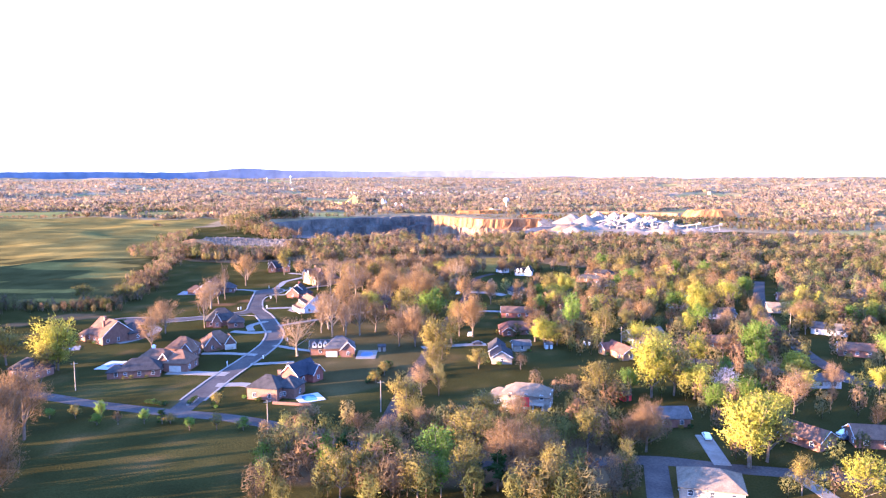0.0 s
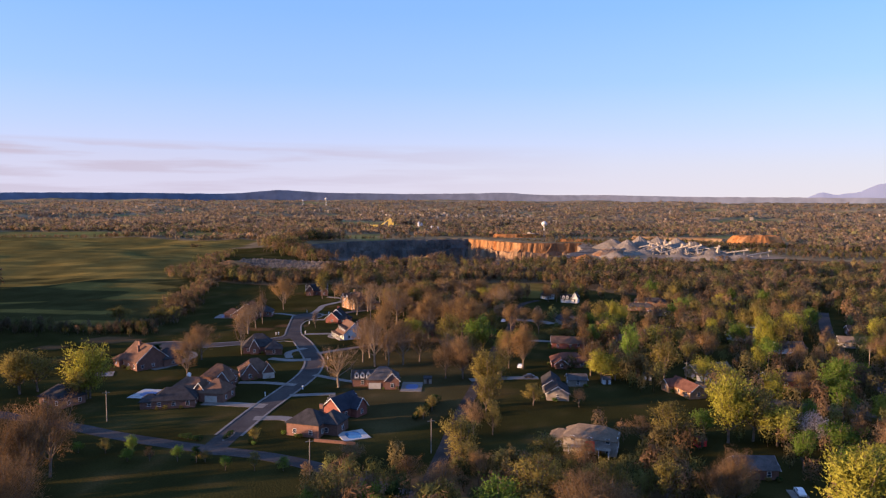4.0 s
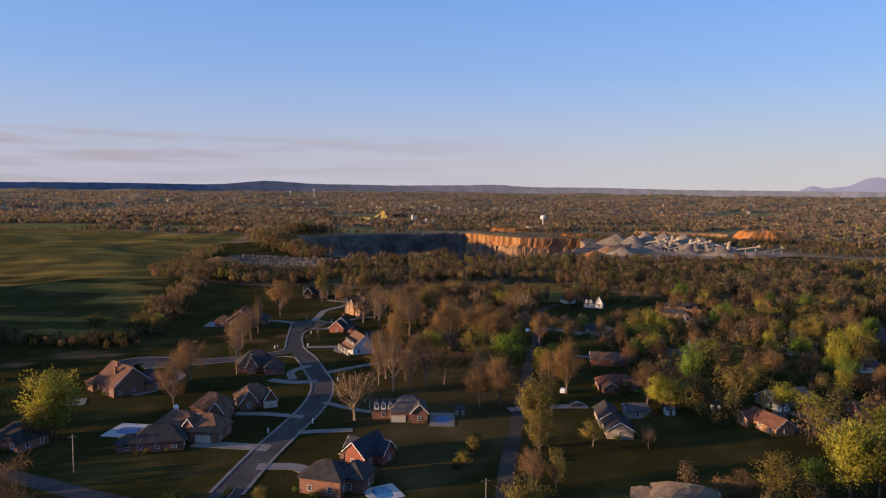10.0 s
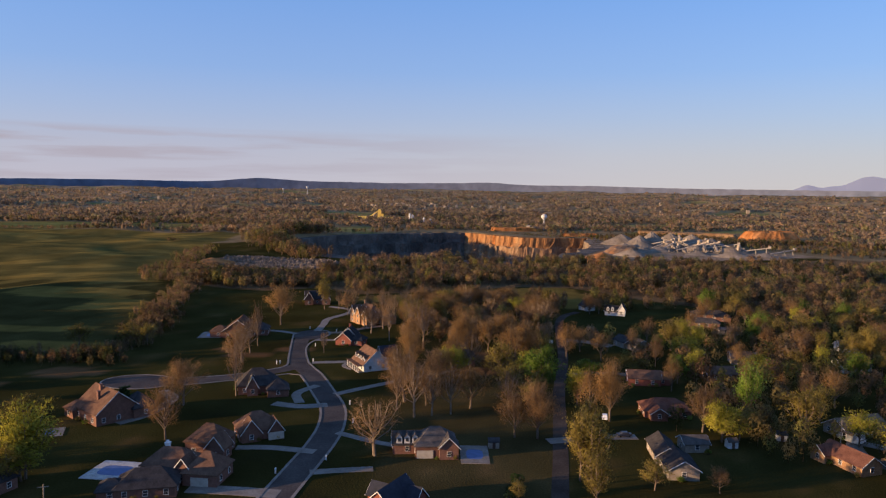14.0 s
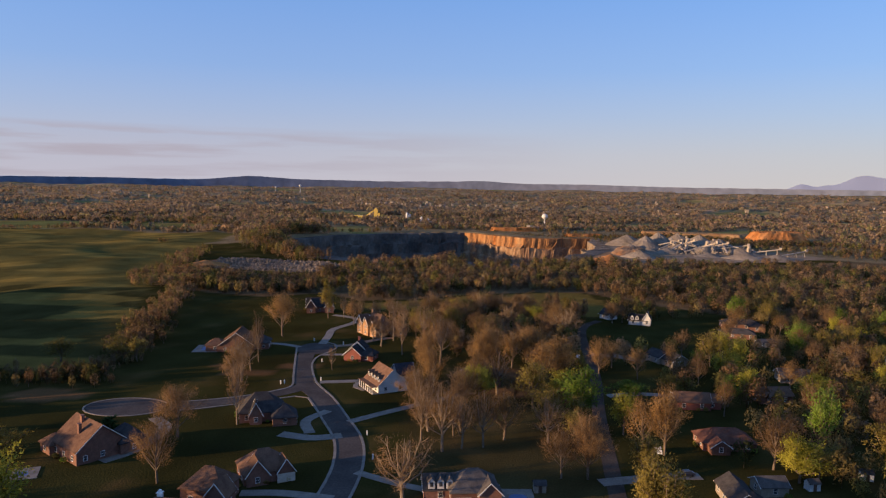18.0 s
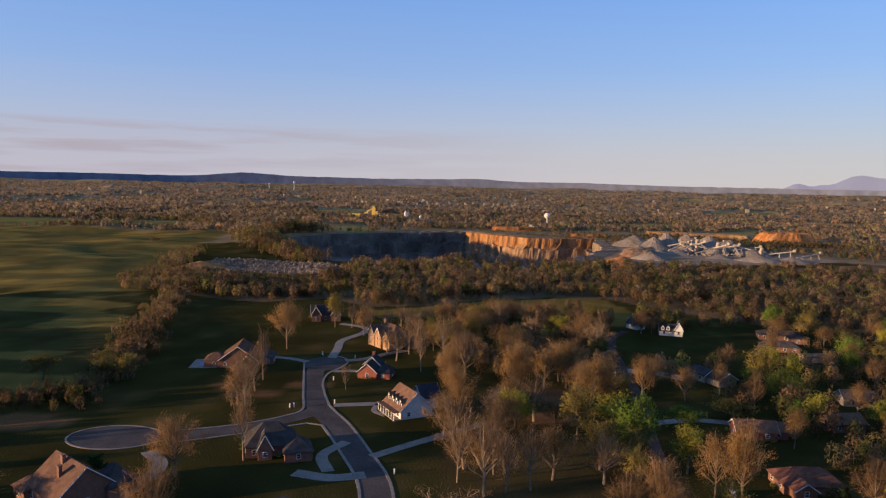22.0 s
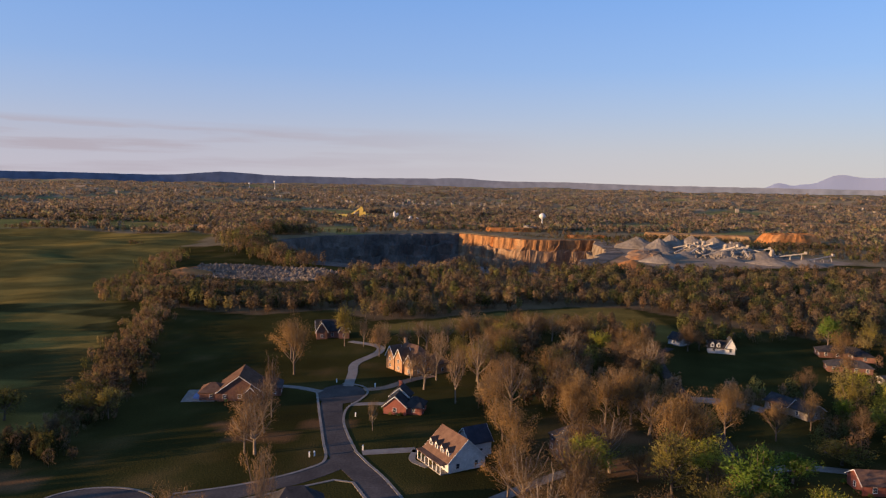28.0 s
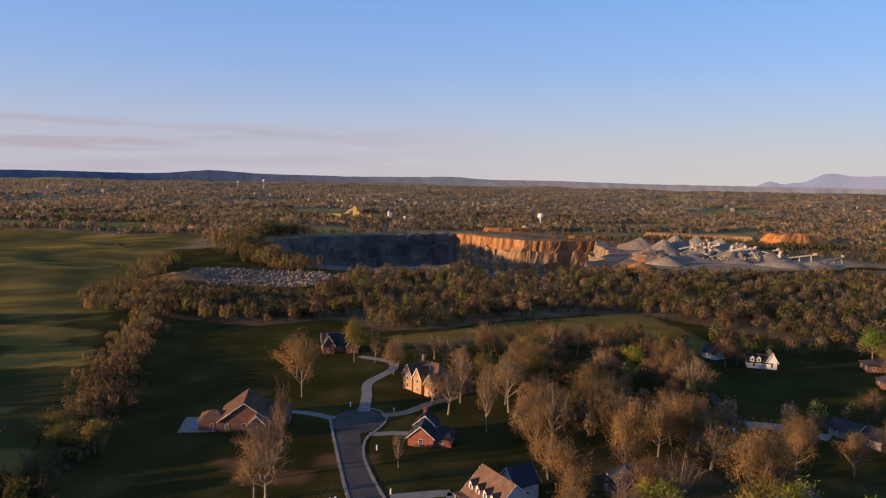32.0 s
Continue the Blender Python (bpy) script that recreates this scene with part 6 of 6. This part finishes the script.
def woods(name, places, h0, h1, n, seed, label, weights, size=0.09, fat=0.16, gain=1.0, wide=1.0, haze_mix=0.0):
    """Many trees as one mesh: each a ragged dome of n pieces over a thin trunk."""
    r = np.random.RandomState(seed)
    m = len(places)
    x, y = places[:, 0], places[:, 1]
    h = r.uniform(h0, h1, m) * (1 + 0.25 * waves(x, y, 120, seed + 1))
    w = h * r.uniform(0.38, 0.62, m) * wide
    z = height(x, y)
    tint = PALETTE[r.choice(len(PALETTE), m, p=np.array(weights) / sum(weights))] * r.uniform(0.75, 1.25, (m, 1)) * gain * (1 + 0.22 * waves(x, y, 380, seed + 5) + 0.12 * waves(x, y, 90, seed + 6))[:, None]
    # North-eastern crowns brightened in the tint, for a sunlit, hazy slope.
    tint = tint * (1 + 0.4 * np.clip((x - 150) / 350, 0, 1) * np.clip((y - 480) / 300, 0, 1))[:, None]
    # Far crowns blend towards one grey-brown, haze put into the tint.
    tint = tint * (1 - haze_mix) + np.array((0.165, 0.14, 0.115)) * gain * haze_mix
    a = r.normal(size=(m, n, 3))
    a /= np.linalg.norm(a, axis=2)[..., None]
    rad = r.uniform(0.45, 1.0, (m, n, 1)) ** 0.6
    lump = 1 + 0.28 * np.sin(a[..., :1] * 5 + r.uniform(0, 6, (m, 1, 1))) * np.sin(a[..., 1:2] * 4 + r.uniform(0, 6, (m, 1, 1)))
    c = a * rad * lump * np.stack([w / 2, w / 2, h * 0.42], -1)[:, None, :]
    c[..., 2] += (h * 0.56)[:, None]
    out = a + r.normal(0, 0.42, (m, n, 3))
    d = np.cross(out, r.normal(size=(m, n, 3)))
    d[..., 2] += 0.5
    d /= np.linalg.norm(d, axis=2)[..., None]
    u = np.cross(d, out)
    u /= np.linalg.norm(u, axis=2)[..., None]
    front = np.cross(-u, d)
    u = np.where((front * a).sum(2)[..., None] < 0, -u, u)
    nrm = a + 0.16 * r.normal(size=(m, n, 3))
    nrm /= np.linalg.norm(nrm, axis=2)[..., None]
    s = (h * size)[:, None, None] * r.uniform(0.6, 1.4, (m, n, 1))
    base = np.stack([x, y, z], -1)[:, None, :]
    P = np.stack([c - d * s + u * s * fat, c - d * s - u * s * fat, c + d * s], 2) + base[:, :, None, :]
    P = P.reshape(-1, 3)
    col = np.repeat(tint, n * 3, axis=0)
    # trunks: one thin upright triangle pair
    t = np.stack([base[:, 0] + np.stack([h * 0.012, 0 * h, 0 * h - 0.5], -1), base[:, 0] - np.stack([h * 0.012, 0 * h, 0 * h + 0.5], -1), base[:, 0] + np.stack([0 * h, 0 * h, h * 0.75], -1)], 1).reshape(-1, 3)
    P = np.concatenate([P, t])
    nrm = np.concatenate([np.repeat(nrm.reshape(-1, 3), 3, axis=0), np.repeat(np.array([[-0.6, -0.8, 0.0]]), len(t), 0)])
    col = np.concatenate([col, np.repeat(np.array([[0.2, 0.16, 0.13]]), len(t), 0)])
    me = bpy.data.meshes.new(name)
    k = len(P)
    me.vertices.add(k)
    me.vertices.foreach_set("co", P.ravel())
    me.loops.add(k)
    me.loops.foreach_set("vertex_index", np.arange(k))
    me.polygons.add(k // 3)
    me.polygons.foreach_set("loop_start", np.arange(0, k, 3))
    me.update(calc_edges=True)
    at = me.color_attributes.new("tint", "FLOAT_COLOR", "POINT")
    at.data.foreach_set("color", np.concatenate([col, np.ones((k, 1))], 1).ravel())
    me.materials.append(M_WOODS)
    round_normals(me, nrm)
    tagged(new(name, me), label, "woods", kind="stuff")


def canopy(name, label, r0, r1, seed):
    """The closed crowns of far woods: one bumpy sheet of tree-sized humps, open over fields."""
    r = np.random.RandomState(seed)
    rows = r0 * (1.0085 ** np.arange(int(math.log(r1 / r0) / math.log(1.0085)) + 1))
    ang = np.radians(np.arange(-44, 44, 0.17))
    A, Rr = np.meshgrid(ang, rows)
    A = A + r.uniform(-0.001, 0.001, A.shape)
    X, Y = Rr * np.sin(A), Rr * np.cos(A) * 1.0
    open_ = np.clip((waves(X, Y, 420, 31) - 0.42) * 5, 0, 1)
    hump = 0.55 * r.uniform(0.35, 1.0, X.shape) + 0.25 * waves(X, Y, 120, seed)
    Z = height(X, Y) + 10 * hump * (1 - open_) - 0.6
    tint = PALETTE[r.choice(len(PALETTE), X.size, p=np.array(ALL) / sum(ALL))].reshape(*X.shape, 3)
    # Crown colours lightened and levelled to carry the distance haze.
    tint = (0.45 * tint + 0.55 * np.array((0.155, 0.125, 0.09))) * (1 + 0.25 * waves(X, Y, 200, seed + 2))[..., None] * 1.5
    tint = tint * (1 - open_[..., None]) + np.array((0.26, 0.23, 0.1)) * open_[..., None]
    ny, nx = X.shape
    idx = np.arange(nx * ny).reshape(ny, nx)
    faces = np.stack([idx[:-1, :-1], idx[:-1, 1:], idx[1:, 1:], idx[1:, :-1]], -1).reshape(-1, 4)
    me = bpy.data.meshes.new(name)
    me.vertices.add(nx * ny)
    me.vertices.foreach_set("co", np.stack([X, Y, Z], -1).ravel())
    me.loops.add(faces.size)
    me.loops.foreach_set("vertex_index", faces.ravel())
    me.polygons.add(len(faces))
    me.polygons.foreach_set("loop_start", np.arange(0, faces.size, 4))
    me.update(calc_edges=True)
    at = me.color_attributes.new("tint", "FLOAT_COLOR", "POINT")
    at.data.foreach_set("color", np.concatenate([np.clip(tint, 0.01, 1).reshape(-1, 3), np.ones((nx * ny, 1))], 1).ravel())
    me.materials.append(M_FAR)
    me.shade_smooth()
    tagged(new(name, me), label, "woods", kind="stuff")


def spread(count, x0, x1, y0, y1, seed, test):
    r = np.random.RandomState(seed)
    p = np.stack([r.uniform(x0, x1, count), r.uniform(y0, y1, count)], -1)
    return p[test(p[:, 0], p[:, 1])]


def along(line, count, width, seed):
    r = np.random.RandomState(seed)
    pts = np.array(line)
    seg = np.hypot(*(pts[1:] - pts[:-1]).T)
    i = r.choice(len(seg), count, p=seg / seg.sum())
    k = r.uniform(0, 1, (count, 1))
    return pts[i] + (pts[i + 1] - pts[i]) * k + r.normal(0, width, (count, 2))


def clear_spots(count, x0, x1, y0, y1, seed):
    """Places in a plan window that keep off houses, roads, lawns and the single trees."""
    r = random.Random(seed)
    out = []
    for _ in range(count * 10):
        x, y = r.uniform(x0, x1), r.uniform(y0, y1)
        if len(out) < count and clear(x, y, 9.5, 2.2):
            out.append((x * K, y * K))
    return np.array(out)


ALL = (5, 4, 4, 4, 3, 3, 2, 1.5, 2)
FAR_MIX = (6, 5, 7, 2.5, 2, 1.5, 3, 1.2, 1.2)
DARK = (3, 2, 4, 2, 3, 0.5, 1, 3, 1)
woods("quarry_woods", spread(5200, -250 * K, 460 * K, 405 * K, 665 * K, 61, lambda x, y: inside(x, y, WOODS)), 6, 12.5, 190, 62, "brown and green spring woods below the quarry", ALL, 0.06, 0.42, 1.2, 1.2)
woods("field_hedge", along(scaled_plan([(-300, 296), (-215, 297), (-150, 302)]), 340, 4.5, 63), 3, 7, 130, 64, "dark overgrown hedge along the field", DARK, 0.1)
woods("hedgerow", along(scaled_plan([(-160, 312), (-160, 335), (-166, 358), (-178, 395), (-190, 438), (-200, 490), (-214, 552)]), 900, 4.6, 65), 3.2, 7.5, 120, 66, "brown hedgerow of bare trees beside the field", (5, 5, 3, 3, 1, 2, 4, 0.5, 0.5), 0.065, 0.36, 1.3)
woods("field_scrub", along(scaled_plan([(-248, 590), (-258, 625), (-268, 650), (-288, 720)]), 190, 7, 127), 3.5, 7.5, 90, 128, "brown scrub beside the boulder field", ALL, 0.08, 0.36, 1.15)
woods("far_field_hedge", along(scaled_plan([(-760, 912), (-480, 915), (-395, 922), (-330, 900), (-298, 880)]), 420, 7, 121), 3.5, 8, 70, 122, "dark hedge of bare trees at the field's far edge", (5, 4, 4, 2, 1, 1, 2, 2, 0.5), 0.08, 0.36, 1.0)
woods("strip_woods", along(scaled_plan([(-760, 1075), (-520, 1085), (-420, 1080), (-365, 1010), (-340, 960)]), 420, 16, 123), 6, 12, 60, 124, "brown tree line beyond the far field", ALL, 0.09, 0.4, 1.1)
woods("field_bushes", along(scaled_plan([(-338, 762), (-330, 760), (-326, 764)]), 14, 3.0, 125), 3, 5.5, 70, 126, "small clump of bushes standing in the field", DARK, 0.09, 0.36)
woods("pit_rim_woods", along(scaled_plan([(-170, 665), (-255, 790), (-262, 900), (-215, 975), (-120, 1035), (-60, 1085), (40, 1060), (100, 980)]), 420, 14, 67), 4, 9, 120, 68, "scrubby woods round the quarry rim", ALL, 0.11)
woods("east_woods", spread(1100, 130 * K, 420 * K, 130 * K, 430 * K, 69, lambda x, y: near_line(x, y, NORTH_ROAD) > 9), 8, 13, 180, 70, "spring woods among the eastern gardens", (4, 4, 3, 5, 4, 4, 4, 1, 5), 0.06, 0.42, 1.3, 1.1)
woods("garden_woods", clear_spots(820, 18, 215, 125, 440, 79), 6, 12, 260, 80, "brown and green trees filling the eastern gardens", (5, 4, 3, 5, 5, 4, 4, 1.5, 6), 0.05, 0.4, 1.2, 1.15)
woods("lane_woods", clear_spots(90, -58, 14, 335, 450, 81), 8, 13, 300, 82, "bare brown woods beside the lane", (5, 5, 4, 3, 1, 3, 5, 0.5, 1), 0.07, 0.25, 1.15)
woods("south_woods", clear_spots(130, -40, 34, 118, 162, 83), 7, 12, 330, 84, "brown thicket beside the country road", (2, 2, 3, 4, 7, 3, 1, 4, 6), 0.07)
# Three woods added out of view, to shade gardens, lawns and near field.
woods("west_woods", spread(1500, -420 * K, 20 * K, -120 * K, 285 * K, 85, lambda x, y: (x < -0.68 * y - 26 * K) & (near_line(x, y, FRONT_ROAD) > 9) & (y > 195 * K)), 10.5, 14, 60, 86, "unseen bare woods added to shade the western gardens", ALL, 0.12, 0.5)
woods("south_west_woods", spread(1300, -420 * K, 20 * K, -120 * K, 195 * K, 89, lambda x, y: (x < -0.68 * y - 26 * K) & (near_line(x, y, FRONT_ROAD) > 9)), 11.5, 15, 50, 90, "unseen bare woods added to shade the southern lawns", ALL, 0.12, 0.5)
woods("west_field_woods", along(scaled_plan([(-258, 250), (-276, 335), (-335, 430)]), 330, 8, 111), 14.5, 18, 40, 112, "unseen bare woods added to shade the near field", ALL, 0.12, 0.5)
woods("boulder_scrub", spread(1300, -255 * K, -130 * K, 485 * K, 580 * K, 87, lambda x, y: (y < 1.25 * 570) & (x + y * 0.6 > 60 * K)), 4, 8, 90, 88, "low brown scrub below the boulder field", ALL, 0.1, 0.2)
woods("pit_west_woods", along(scaled_plan([(-165, 672), (-205, 715), (-240, 780), (-252, 870), (-222, 950)]), 620, 17, 101), 10, 17, 80, 102, "tall brown and green woods west of the pit", (4, 4, 4, 4, 4, 3, 4, 2, 2), 0.085, 0.25)
woods("terrace_scrub", along(scaled_plan([(-60, 1075), (0, 1030), (40, 985), (75, 975), (120, 980), (180, 985)]), 380, 9, 103), 1.2, 3.6, 50, 104, "low brown scrub above the quarry cliff", ALL, 0.12, 0.3)
woods("bank_scrub", along(scaled_plan([(150, 990), (210, 985), (260, 965), (290, 930), (330, 915), (385, 930)]), 620, 14, 105), 3.5, 7.5, 50, 106, "green and brown scrub below the clay bank", ALL, 0.12, 0.3)
woods("yard_edge_woods", along(scaled_plan([(245, 870), (290, 840), (320, 790), (400, 780), (420, 880), (330, 900), (240, 905), (150, 925), (90, 945)]), 900, 26, 71), 4, 9, 60, 72, "green scrub beside the quarry yard", ALL, 0.12, 0.3)


def open_land(x, y):
    return (~inside(x, y, FIELD)) & (~inside(x, y, FAR_STRIP)) & (~inside(x, y, PIT)) & (~inside(x, y, WORKS)) & (~inside(x, y, WOODS)) & (waves(x, y, 420, 31) < 0.55) & (np.abs(x) < 0.78 * y + 150)


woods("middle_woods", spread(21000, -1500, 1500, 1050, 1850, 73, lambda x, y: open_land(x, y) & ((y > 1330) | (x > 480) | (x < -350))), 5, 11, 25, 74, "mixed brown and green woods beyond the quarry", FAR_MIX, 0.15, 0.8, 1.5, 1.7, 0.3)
def far_spots(count, r0, r1, seed):
    r = np.random.RandomState(seed)
    d, a = r0 * (r1 / r0) ** r.uniform(0, 1, count), np.radians(r.uniform(-42, 42, count))
    p = np.stack([d * np.sin(a), d * np.cos(a)], -1)
    return p[waves(p[:, 0], p[:, 1], 420, 31) < 0.5]


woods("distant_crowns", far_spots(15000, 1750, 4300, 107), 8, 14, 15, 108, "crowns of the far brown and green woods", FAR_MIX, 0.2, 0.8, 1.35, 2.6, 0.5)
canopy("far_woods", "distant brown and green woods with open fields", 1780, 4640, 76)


def far_town():
    """Pale roofs of the far town, too small to tell apart."""
    r = np.random.RandomState(91)
    boxes = []
    for cx, cy, sx_, sy_, n in ((-150, 2350, 170, 60, 46), (-520, 2750, 150, 60, 24), (-900, 2700, 260, 60, 12), (350, 2000, 200, 40, 8), (900, 2300, 300, 150, 16), (-700, 3100, 500, 150, 14), (1500, 2800, 500, 200, 14), (300, 2900, 300, 120, 12)):
        for _ in range(n):
            x, y = r.normal(cx, sx_), r.normal(cy, sy_)
            w, h = r.uniform(4.5, 9), r.uniform(8, 12.5)
            boxes.append(((x, y, float(height(x, y)) + h / 2), (w, 7, h), r.uniform(-0.5, 0.5), 0))
    for x, w, h in ((-1490, 50, 14), (-1445, 40, 20), (-1405, 40, 12)):
        boxes.append(((x, 2880, h / 2 + 10), (w, 20, h), 0.1, 0))
    v, f = box_mesh(boxes)
    tagged(new("far_town", mesh_from("far_town", v, f, M_CREAM)), "pale houses and sheds of a far town among trees", "far houses", kind="stuff")


far_town()
